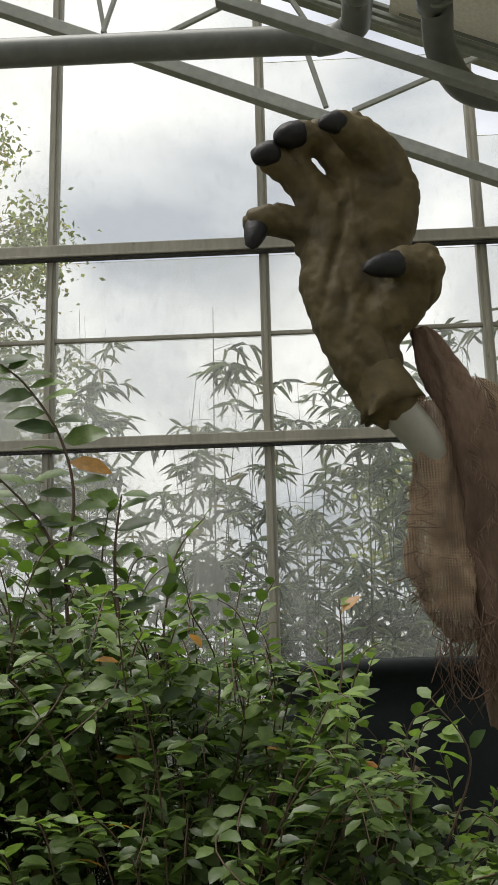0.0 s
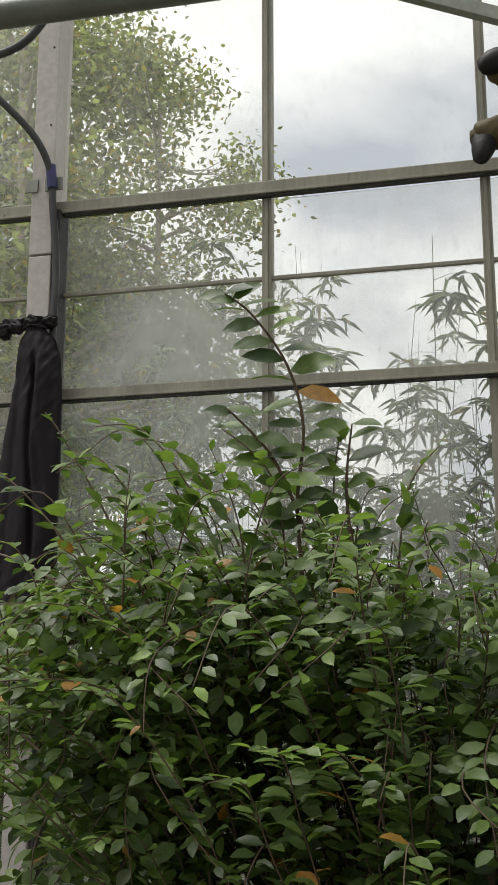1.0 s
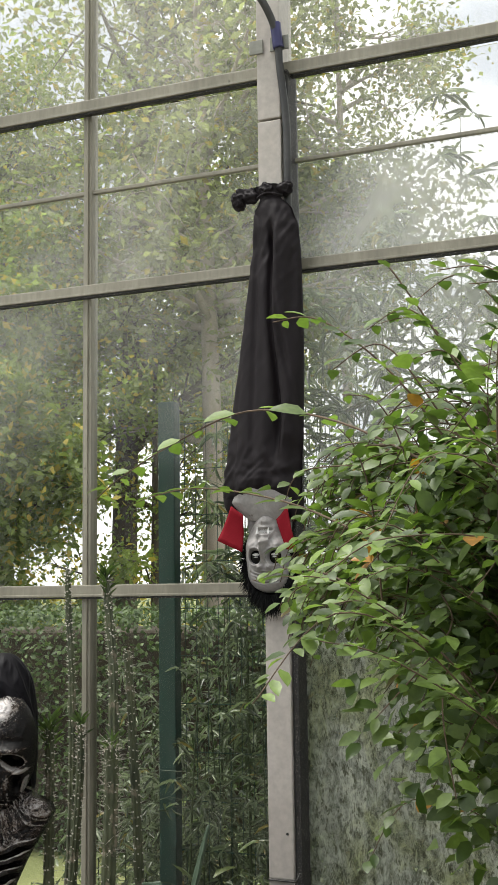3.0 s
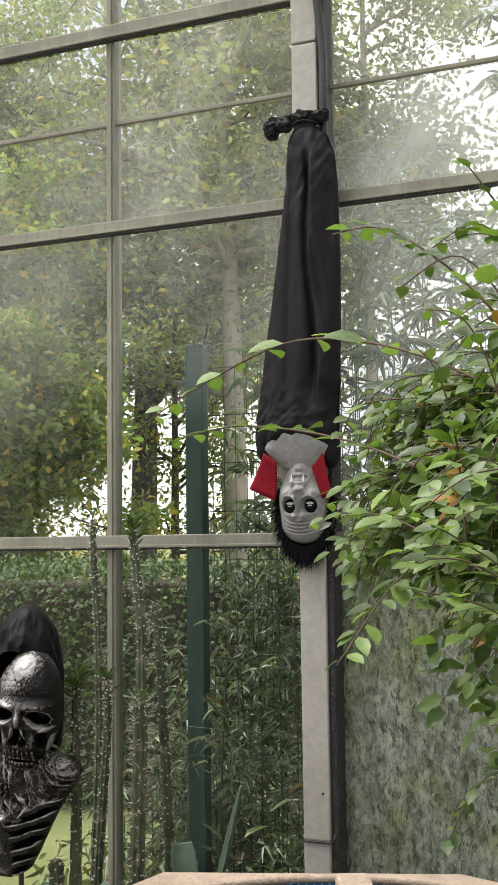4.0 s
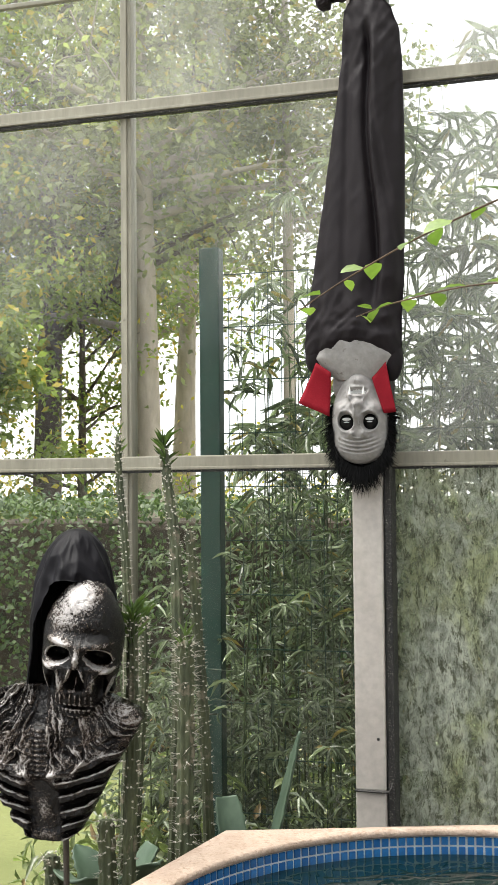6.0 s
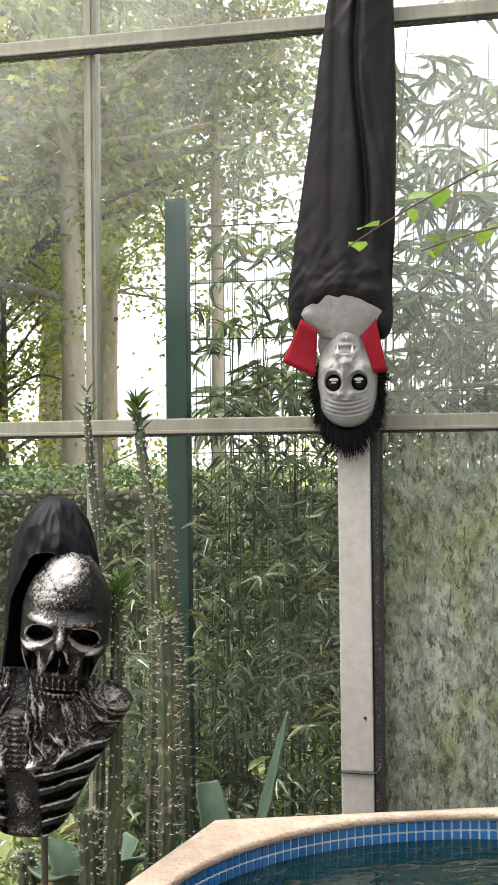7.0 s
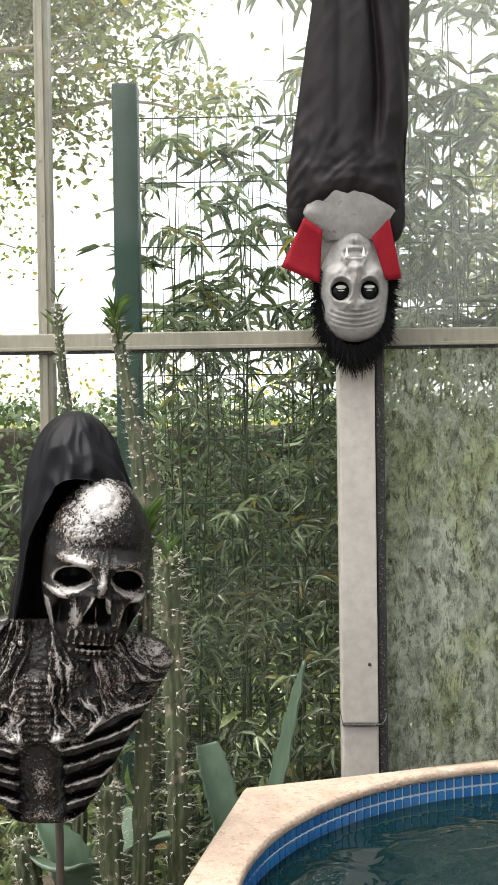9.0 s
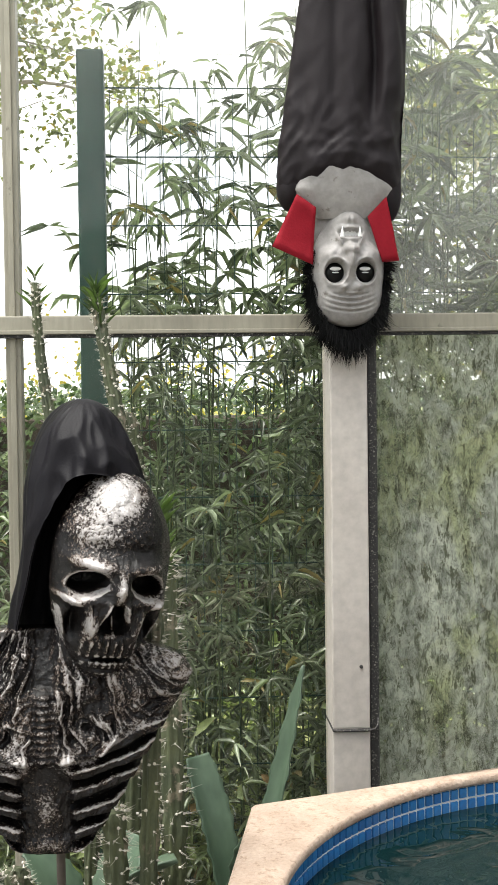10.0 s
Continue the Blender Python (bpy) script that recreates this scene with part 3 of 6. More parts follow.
# ---- raised plunge pool ----
pool = thing("plunge_pool", "raised plunge pool with sandstone coping and blue mosaic", "pool", (-1.452, 3.266, -0.016))
PC, PR = Vector((-1.452, 3.266)), 0.748
OUTER = [Vector(p) for p in ((-2.450, 2.45), (-2.208, 3.842), (-1.36, 4.130), (-0.60, 3.835), (-0.60, 2.45), (-1.44, 2.05))]
def out_radius(a):
    d, best = Vector((math.cos(a), math.sin(a))), 9
    for p, q in zip(OUTER, OUTER[1:] + OUTER[:1]):
        e, w = q - p, p - PC
        den = d.x * e.y - d.y * e.x
        if abs(den) > 1e-9:
            r, s = (w.x * e.y - w.y * e.x) / den, (w.x * d.y - w.y * d.x) / den
            if r > 0 and -1e-6 <= s <= 1 + 1e-6:
                best = min(best, r)
    return best
corner = [math.atan2((p - PC).y, (p - PC).x) % math.tau for p in OUTER]
ANG = sorted([math.tau * i / 180 for i in range(180)] + corner)
def ring_mesh(profile, mat, name, label=""):
    """profile: (share from inner to outer edge, metres off that edge, height) rings, joined in turn."""
    bm = bmesh.new()
    rings = [[bm.verts.new(((PR + (out_radius(a) - PR) * s + o) * math.cos(a), (PR + (out_radius(a) - PR) * s + o) * math.sin(a), z)) for a in ANG] for s, o, z in profile]
    n = len(ANG)
    for r1, r2 in zip(rings, rings[1:]):
        for j in range(n):
            bm.faces.new((r1[j], r1[(j + 1) % n], r2[(j + 1) % n], r2[j]))
    bmesh.ops.recalc_face_normals(bm, faces=bm.faces)
    return part(name, bm, mat, pool, label, True)
ring_mesh([(0, 0.03, 0.680), (0, 0.001, 0.681), (0, -0.001, 0.684), (0, 0.0, 0.692), (0, 0.002, 0.697), (0, 0.006, 0.6995), (0.25, 0, 0.7005), (0.75, 0, 0.7), (1, -0.012, 0.699), (1, -0.003, 0.692), (1, 0.0, 0.68), (1, -0.003, 0.652), (1, -0.03, 0.645)], M_COPING, "coping", "rough sandstone coping with worn edge")
ring_mesh([(1, -0.03, 0.66), (1, -0.03, 0.0)], M_WALLPOOL, "outer_wall")
ring_mesh([(0, 0.010, 0.69), (0, 0.010, 0.20)], M_GROUT, "basin_wall")
bm = bmesh.new()
bmesh.ops.create_circle(bm, cap_ends=True, segments=96, radius=PR + 0.012, matrix=Matrix.Translation((0, 0, 0.22)))
part("basin_floor", bm, M_GROUT, pool)
bm = bmesh.new()
bmesh.ops.create_circle(bm, cap_ends=True, segments=128, radius=PR + 0.006, matrix=Matrix.Translation((0, 0, 0.632)))
part("water", bm, M_WATER, pool, "dark still water")

# sandstone rib standing at the pool's inner side, rounded at its head
rib = thing("stone_spout_block", "narrow sandstone block standing at the pool, rounded edges", "block", (-1.30, 2.90, 0.204))
bm = bmesh.new()
box(bm, (-0.034, -0.52, 0.0), (0.034, 0.0, 0.80), 0.010, Matrix.Rotation(radians(24), 4, "Z"))
part("block", bm, M_COPING, rib, smooth=False)

# planting bed behind the pool, inside the glass
bm = bmesh.new()
bmesh.ops.create_grid(bm, x_segments=60, y_segments=24, size=0.5, matrix=Matrix.Translation((-2.6, 3.9, 0.26)) @ Matrix.Diagonal((2.6, 0.95, 1, 1)))
for v in bm.verts:
    v.co.z += 0.05 * noise.noise(v.co * 6) + 0.02 * noise.noise(v.co * 25)
bm_edge = bmesh.new()
box(bm_edge, (-3.92, 3.40, 0), (-1.28, 4.40, 0.215), 0.01)
tagged(part("bed_edging", bm_edge, M_WALLPOOL), "low rendered edging round the soil bed", "edging", kind="structure")
bed = tagged(part("soil_bed", bm, M_SOIL), "dark soil bed along the glass", "soil", kind="structure")

# ---- planter and shrub ----
planter = thing("planter_box", "dark weathered timber planter filled with soil", "planter", (-0.11, 2.25, 0))
for lo, hi in (((-0.78, -0.55, 0), (0.95, -0.51, 1.03)), ((-0.78, 0.42, 0), (0.95, 0.46, 1.03)), ((-0.78, -0.51, 0), (-0.74, 0.42, 1.03)), ((0.91, -0.51, 0), (0.95, 0.42, 1.03))):
    bm = bmesh.new()
    box(bm, lo, hi, 0.006)
    part("side_board", bm, M_TIMBER, planter)
bm = bmesh.new()
bmesh.ops.create_grid(bm, x_segments=30, y_segments=20, size=0.5, matrix=Matrix.Translation((0.085, -0.045, 0.965)) @ Matrix.Diagonal((1.65, 0.93, 1, 1)))
for v in bm.verts:
    v.co.z += 0.03 * noise.noise(v.co * 9)
part("soil", bm, M_SOIL, planter)

shrub = thing("leafy_shrub", "dense green shrub with arching leafy shoots and a few orange leaves", "shrub", (-0.06, 0.10, 0.965))
SHRUB = Vector((-0.22, 2.05, 0.88))


def crown_top(x):
    """Height of the crown along the bed."""
    return float(np.interp(x, [-1.05, -0.9, -0.7, -0.45, -0.3, -0.15, 0.0, 0.1, 0.2, 0.35, 0.8], [1.52, 1.64, 1.85, 1.90, 1.90, 1.86, 1.75, 1.65, 1.58, 1.50, 1.45]))


P, D, N, L, W = [], [], [], [], []
FP, FD, FN, FL, FW = [], [], [], [], []
bm_stem = bmesh.new()


def shoot(pts, r0, r1, step, ll, fresh=0.0, start=0.25, up=0.5):
    """A leafy shoot: a thin stem with leaves set alternately."""
    path = smooth_path(pts, 6)
    n = len(path)
    tube(bm_stem, [p - Vector((0, 0, 0.88)) for p in path], [0.7 * (r0 + (r1 - r0) * i / (n - 1)) for i in range(n)], 5)
    dist, side, want, total = 0.0, 1, 0.0, sum((b - a).length for a, b in zip(path, path[1:]))
    for a, b in zip(path, path[1:]):
        seg = b - a
        dist += seg.length
        while dist > want:
            want += step * random.uniform(0.75, 1.3)
            if dist < start * total:
                continue
            d = seg.normalized()
            b_at = a.lerp(b, random.random())
            across = d.cross(Vector((0, 0, 1)))
            across = (across.normalized() if across.length > 0.2 else Vector((random.uniform(-1, 1), random.uniform(-1, 1), 0)).normalized()) * side
            side = -side
            way = (d * random.uniform(0.3, 0.9) + across * random.uniform(0.7, 1.1) + Vector((random.uniform(-.3, .3), random.uniform(-.3, .3), random.uniform(-0.25, 0.3)))).normalized()
            nor = (Vector((0, 0, 1)) * up + Vector((random.uniform(-.5, .5), random.uniform(-.8, .2), random.uniform(-.1, .4)))).normalized()
            size = ll * random.uniform(0.7, 1.2) * (1 - 0.35 * (dist / total) ** 3)
            dest = (FP, FD, FN, FL, FW) if random.random() < fresh * (dist / total) * 1.6 else (P, D, N, L, W)
            for arr, val in zip(dest, (tuple(b_at - Vector((0, 0, 0.88)) + way * 0.004), tuple(way), tuple(nor), size, size * random.uniform(0.52, 0.66))):
                arr.append(val)


random.seed(11)
stems = []
for i in range(11):
    a = math.tau * i / 11
    tip = SHRUB + Vector((math.cos(a) * random.uniform(0.2, 0.55), math.sin(a) * random.uniform(0.1, 0.3), random.uniform(0.5, 0.75)))
    foot = SHRUB + Vector((math.cos(a) * 0.05, math.sin(a) * 0.05, -0.02))
    path = smooth_path([foot, (foot + tip) / 2 + Vector((0, 0, 0.1)), tip], 6)
    tube(bm_stem, [p - Vector((0, 0, 0.88)) for p in path], [0.014 - 0.009 * j / (len(path) - 1) for j in range(len(path))], 7)
for i in range(430):
    x = random.uniform(-0.82, 0.75)
    top = crown_top(x)
    y = 2.05 + random.gauss(0, 0.22)
    y = min(2.52, max(1.62, y))
    edge = ((x + 0.2) / 0.85) ** 2 * 0.35 + ((y - 2.05) / 0.5) ** 2 * 0.6
    z1 = top - 0.55 * abs(random.gauss(0, 0.42)) - 0.12 * min(edge, 1.2)
    low = 1.12 + max(0.0, -0.35 - x) * (0.35 if y > 1.98 else 0.95)
    z1 = max(z1, low + random.uniform(0, 0.08))
    tip = Vector((x, y, z1))
    root = Vector((-0.2 + (x + 0.2) * 0.55, 2.07 + (y - 2.07) * 0.4, max(1.05, z1 - random.uniform(0.22, 0.45))))
    mid = (root + tip) / 2 + Vector((random.uniform(-.04, .04), random.uniform(-.04, .04), random.uniform(0.03, 0.10)))
    end = tip + Vector(((x + 0.2) * 0.10, (y - 2.05) * 0.22 - 0.02, random.uniform(-0.10, 0.03)))
    shoot([root, mid, tip, end], 0.0022, 0.0010, 0.0120, 0.038, 0.16, 0.25, 0.95)
# low drooping sprays on the near face
for i in range(85):
    x = random.uniform(-0.72, 0.7)
    z = random.uniform(1.12, crown_top(x) - 0.15)
    y = 1.86 + random.uniform(-0.14, 0.1)
    if z < 1.12 + max(0.0, -0.35 - x) * 0.9:
        continue
    root = Vector((x * 0.9, 2.1, z + 0.03))
    shoot([root, Vector((x, (y + 2.1) / 2, z + 0.07)), Vector((x + random.uniform(-.05, .05), y, z + 0.02)), Vector((x + random.uniform(-.1, .1), y - 0.07, z - random.uniform(0.03, 0.12)))], 0.0028, 0.0011, 0.0150, 0.037, 0.65 if random.random() < 0.3 else 0.05)
# shoots that stand above the crown
for i in range(46):
    x = random.uniform(-0.85, 0.6)
    top = crown_top(x)
    y = random.uniform(1.85, 2.3)
    lean = random.uniform(-0.10, 0.10)
    shoot([(x, y, top - 0.22), (x + lean * 0.3, y, top - 0.06), (x + lean * 0.7, y - 0.02, top + 0.02), (x + lean * 1.3, y - 0.03, top + random.uniform(0.03, 0.09))], 0.0024, 0.001, 0.0155, 0.042, 0.15, 0.1, 0.7)
# tall single shoots above the crown
def sprig(pts, count, size):
    """A bare upright twig with leaves spread flat to both sides."""
    path = smooth_path(pts, 8)
    n = len(path)
    tube(bm_stem, [p - Vector((0, 0, 0.88)) for p in path], [0.0036 - 0.0022 * i / (n - 1) for i in range(n)], 6)
    for i in range(count):
        t = (0.12 + 0.88 * i / (count - 1)) * (n - 1)
        k = min(n - 2, int(t))
        p = path[k].lerp(path[k + 1], t - k)
        side = 1 if i % 2 else -1
        ll = size * random.uniform(0.75, 1.15) * (1 - 0.25 * (i / count) ** 2)
        for arr, val in zip((P, D, N, L, W), (tuple(p - Vector((0, 0, 0.88))), (side * 0.9 - 0.12, random.uniform(-.5, .1), random.uniform(-.25, .35)), (random.uniform(-.3, .3), -random.uniform(.3, 1.0), random.uniform(.3, .9)), ll, ll * random.uniform(0.48, 0.60))):
            arr.append(val)


sprig([(-0.37, 2.0, 1.72), (-0.385, 2.0, 1.90), (-0.375, 2.0, 2.03), (-0.40, 2.0, 2.13), (-0.455, 2.0, 2.215), (-0.50, 2.0, 2.255)], 26, 0.072)
sprig([(-0.37, 2.0, 1.86), (-0.42, 1.99, 1.98), (-0.49, 1.98, 2.06)], 12, 0.064)
sprig([(-0.30, 2.0, 1.80), (-0.31, 2.0, 1.93), (-0.30, 2.0, 2.03)], 12, 0.064)
shoot([(-0.40, 2.0, 1.80), (-0.42, 1.98, 1.95), (-0.50, 1.97, 2.03)], 0.003, 0.0014, 0.020, 0.050, 0.0, 0.2, 0.6)
shoot([(-0.33, 2.0, 1.75), (-0.33, 2.0, 1.92), (-0.32, 2.0, 2.01)], 0.003, 0.0014, 0.022, 0.048, 0.1, 0.3, 0.6)
shoot([(-0.24, 2.0, 1.75), (-0.22, 2.0, 1.92), (-0.17, 2.0, 1.99)], 0.003, 0.0014, 0.022, 0.050, 0.1, 0.3, 0.6)
shoot([(-0.60, 2.05, 1.70), (-0.70, 2.05, 1.90), (-0.79, 2.05, 2.05), (-0.82, 2.05, 2.09)], 0.0032, 0.0014, 0.020, 0.040, 0.3, 0.3, 0.8)
shoot([(-0.66, 2.05, 1.70), (-0.80, 2.05, 1.90), (-0.93, 2.08, 2.01), (-1.02, 2.1, 2.02)], 0.0032, 0.0014, 0.020, 0.044, 0.4, 0.3, 0.8)
shoot([(0.0, 1.98, 1.60), (0.03, 1.98, 1.75), (0.03, 1.98, 1.86)], 0.003, 0.0014, 0.022, 0.046, 0.1, 0.3, 0.5)
shoot([(0.16, 1.95, 1.50), (0.20, 1.92, 1.62), (0.15, 1.9, 1.70)], 0.003, 0.0014, 0.018, 0.052, 0.8, 0.5, 0.5)
# the long shoot that reaches out in front of the post, and two below it
shoot([(-0.75, 2.2, 1.76), (-0.98, 2.32, 1.88), (-1.20, 2.43, 1.93), (-1.40, 2.52, 1.89), (-1.56, 2.58, 1.83), (-1.66, 2.645, 1.79)], 0.0036, 0.0016, 0.048, 0.062, 0.9, 0.3, 0.7)
shoot([(-0.80, 2.15, 1.62), (-1.05, 2.30, 1.73), (-1.30, 2.45, 1.785), (-1.46, 2.55, 1.785), (-1.55, 2.60, 1.77)], 0.0034, 0.0014, 0.030, 0.055, 0.6, 0.3, 0.8)
shoot([(-0.80, 2.1, 1.52), (-0.95, 2.2, 1.60), (-1.08, 2.3, 1.62), (-1.16, 2.35, 1.60)], 0.0034, 0.0014, 0.028, 0.050, 0.5, 0.3, 0.8)
for i in range(26):
    z0 = random.uniform(1.30, 1.84)
    x1 = -0.75 - random.uniform(0.0, 0.10) * (0.5 + (z0 - 1.2))
    y1 = random.uniform(2.2, 2.5)
    shoot([(-0.6, y1, z0 - 0.10), (-0.70, y1, z0 + 0.02), (x1, y1, z0 + 0.05), (x1 - 0.03, y1, z0 + random.uniform(-0.05, 0.03))], 0.003, 0.0013, 0.018, 0.044, 0.3, 0.1, 0.7)
# loose sprays that overhang the end of the planter
for i in range(85):
    z0 = random.uniform(1.40, 1.86)
    x1 = random.uniform(-1.03, -0.74)
    y1 = random.uniform(2.25, 2.6)
    z0 = max(z0, 1.36 - (x1 + 0.74) * 0.7)
    shoot([(-0.58, 2.32, z0 - 0.10), ((x1 - 0.6) / 2, (y1 + 2.32) / 2, z0 + 0.02), (x1, y1, z0 + 0.04), (x1 - 0.05, y1, z0 + random.uniform(-0.06, 0.03))], 0.003, 0.0013, 0.017, 0.042, 0.2, 0.15, 0.7)
# fuller sprays past the end of the planter, arching over the pool's edge
for i in range(95):
    y1 = random.uniform(2.15, 2.62)
    reach = float(np.interp(y1, [2.1, 2.62], [-0.86, -1.19]))
    z0 = random.choice((random.uniform(1.50, 1.86), random.uniform(1.36, 1.66)))
    x1 = reach + abs(random.gauss(0, 0.10)) + 1.3 * max(0.0, 1.56 - z0) + 0.55 * max(0.0, z0 - 1.72)
    shoot([(-0.62, y1 - 0.1, z0 - 0.12), ((x1 - 0.62) / 2, y1 - 0.05, z0 + 0.02), (x1, y1, z0 + 0.04), (x1 - 0.06, y1 + 0.02, z0 + random.uniform(-0.08, 0.02))], 0.003, 0.0013, 0.025, 0.054, 0.28, 0.15, 0.8)
for i in range(13):
    x1, y1 = random.uniform(-0.86, -0.45), random.uniform(2.0, 2.45)
    z1 = random.uniform(1.95, 2.09)
    shoot([(x1 + 0.16, y1, 1.74), (x1 + 0.09, y1, z1 - 0.12), (x1, y1, z1), (x1 - 0.09, y1 + 0.02, z1 + random.uniform(-0.04, 0.04))], 0.003, 0.0013, 0.026, 0.056, 0.25, 0.25, 0.8)
# close leafy end towards the pool
for i in range(3200):
    x = random.uniform(-0.82, -0.30)
    y = random.uniform(1.84, 2.56)
    out = ((y - 2.22) / 0.36) ** 2 * 0.06
    z = random.uniform(1.14 + max(0.0, -0.60 - x) * 1.0, crown_top(x) - 0.03 - out)
    if random.random() < out * 5:
        continue
    for arr, val in zip((P, D, N, L, W) if random.random() > 0.1 else (FP, FD, FN, FL, FW), ((x - out * 0.3, y, z - 0.88), (random.uniform(-1, .3), random.uniform(-1, .3), random.uniform(-.6, .3)), (random.uniform(-.9, .3), random.uniform(-.8, .2), random.uniform(.3, 1)), random.uniform(0.028, 0.044), random.uniform(0.018, 0.026))):
        arr.append(val)
# inner leaves that close the crown
for i in range(5200):
    x = random.uniform(-0.76, 0.8)
    y = min(2.5, max(1.86, random.gauss(2.10, 0.16)))
    top = crown_top(x) - 0.06 - 0.5 * ((y - 2.05) / 0.45) ** 2 * 0.35
    low = 1.08 + max(0.0, -0.50 - x) * 0.5
    z = random.uniform(low, top)
    if z < 1.46 and random.random() < 0.55:
        continue
    for arr, val in zip((P, D, N, L, W), ((x, y, z - 0.88), (random.uniform(-1, 1), random.uniform(-1, .4), random.uniform(-.6, .3)), (random.uniform(-.6, .6), random.uniform(-.9, .3), random.uniform(.2, 1)), random.uniform(0.030, 0.046), random.uniform(0.018, 0.027))):
        arr.append(val)
part("stem_frame", bm_stem, M_TWIG, shrub, "thin brown stems")
leaf_mesh("foliage", OVAL, P, D, N, L, W, L_BUSH, shrub)
leaf_mesh("young_foliage", OVAL, FP, FD, FN, FL, FW, L_FRESH, shrub)

# large dark tub behind the shrub
tub = thing("plant_tub", "large black-green plastic tub on a timber stand", "tub", (0.19, 3.45, 0.025))
bm = bmesh.new()
prof = [(0.24, 1.20), (0.25, 1.19), (0.275, 1.30), (0.315, 1.80), (0.318, 1.875), (0.345, 1.885), (0.352, 1.90), (0.35, 1.918), (0.34, 1.925), (0.325, 1.915), (0.31, 1.86), (0.28, 1.5)]
rings = [[bm.verts.new((r * 1.05 * math.copysign(abs(math.cos(a)) ** 0.7, math.cos(a)), r * 0.8 * math.copysign(abs(math.sin(a)) ** 0.7, math.sin(a)), z)) for a in (math.tau * j / 64 for j in range(64))] for r, z in prof]
for a, b in zip(rings, rings[1:]):
    for j in range(64):
        bm.faces.new((a[j], a[(j + 1) % 64], b[(j + 1) % 64], b[j]))
bm.faces.new(rings[0][::-1])
bm.faces.new(rings[-1])
part("body", bm, M_TUB, tub, smooth=True)
for sx in (-1, 1):
    for sy in (-1, 1):
        bm = bmesh.new()
        box(bm, (sx * 0.22 - 0.03, sy * 0.15 - 0.03, 0), (sx * 0.22 + 0.03, sy * 0.15 + 0.03, 1.15), 0.005)
        part("leg", bm, M_TIMBER, tub)
bm = bmesh.new()
box(bm, (-0.28, -0.2, 1.15), (0.28, 0.2, 1.19), 0.005)
part("shelf", bm, M_TIMBER, tub)

# ---- outside: fence, bamboo, hedge, trees ----
fence = thing("mesh_fence", "dark green welded wire fence with square posts", "fence", (-2.57, 4.88, -0.02))
bm = bmesh.new()
box(bm, (-0.038, -0.03, 0), (0.038, 0.03, 2.49), 0.006)
part("fence_post", bm, M_FENCE, fence)
bm = bmesh.new()
box(bm, (4.962, -0.03, 0), (5.038, 0.03, 2.49), 0.006)
part("fence_post", bm, M_FENCE, fence)
bm = bmesh.new()
for i in range(100):
    x = 0.05 + i * 0.05
    box(bm, (x - 0.0010, 0.046, 0.05), (x + 0.0010, 0.0485, 2.40))
for i in range(13):
    z = 0.06 + i * 0.195
    box(bm, (0.0, 0.040, z - 0.0018), (5.0, 0.044, z + 0.0018))
part("wire_mesh", bm, M_FENCE, fence)

random.seed(5)


def bamboo(name, label, spots, leaves_per_m, seed):
    """A clump of bamboo: jointed culms, thin side twigs, drooping lance leaves."""
    random.seed(seed)
    clump = thing(name, label, "bamboo", (0, 0, -0.02), "bamboo along the fence")
    bm = bmesh.new()
    P, D, N, L, W = [], [], [], [], []
    for x, y, h in spots:
        lean = Vector((random.uniform(-.14, .14), random.uniform(-.14, .08), 0))
        pts = [Vector((x, y, 0)) + lean * (t * t * h * 0.5) + Vector((0, 0, h * t)) for t in (i / 10 for i in range(11))]
        r = random.uniform(0.004, 0.0075)
        tube(bm, pts, [r * (1 - 0.8 * i / 10) for i in range(11)], 6)
        n = int(leaves_per_m * h)
        tw = max(3, n // 9)
        for j in range(tw):
            t = random.uniform(0.03, 0.6) if random.random() < 0.55 else random.uniform(0.4, 1.0)
            i = min(9, int(t * 10))
            p = pts[i].lerp(pts[i + 1], t * 10 - i)
            a = random.uniform(0, math.tau)
            out = Vector((math.cos(a), math.sin(a) * 0.7, random.uniform(-0.1, 0.8))).normalized()
            ln = random.uniform(0.10, 0.34) * (1.15 - 0.5 * t)
            q = p + out * ln + Vector((0, 0, -0.3 * ln))
            if q.y < 4.56:
                q.y = 4.56 + random.uniform(0, 0.04)
            tube(bm, [p, (p + q) / 2 + Vector((0, 0, 0.10 * ln)), q], [0.0016, 0.0013, 0.0008], 3, False)
            for m in range(random.randint(6, 12)):
                s = random.uniform(0.3, 1.0) if m > 2 else 1.0
                base = p.lerp(q, s)
                b = random.uniform(0, math.tau)
                d = Vector((math.cos(b), math.sin(b) * 0.75, random.uniform(-1.0, 0.25)))
                ll = random.uniform(0.050, 0.120) * (0.78 if base.z < 1.7 else 1.12)
                if base.y + d.normalized().y * ll < 4.535:
                    d.y = abs(d.y)
                P.append(tuple(base)), D.append(tuple(d)), N.append((random.uniform(-.8, .8), random.uniform(-.8, .8), random.uniform(.1, 1)))
                L.append(ll), W.append(ll * random.uniform(0.13, 0.20))
    part("culms", bm, M_CULM, clump)
    leaf_mesh("foliage", LANCE, P, D, N, L, W, L_BAMBOO, clump)
    return clump


def bamboo_height(x):
    return float(np.interp(x, [-2.6, -2.2, -1.8, -1.4, -1.0, -0.4, 0.2, 0.8, 1.6, 3.0], [2.2, 2.6, 3.0, 3.5, 3.6, 3.35, 3.35, 3.7, 4.0, 4.0]))


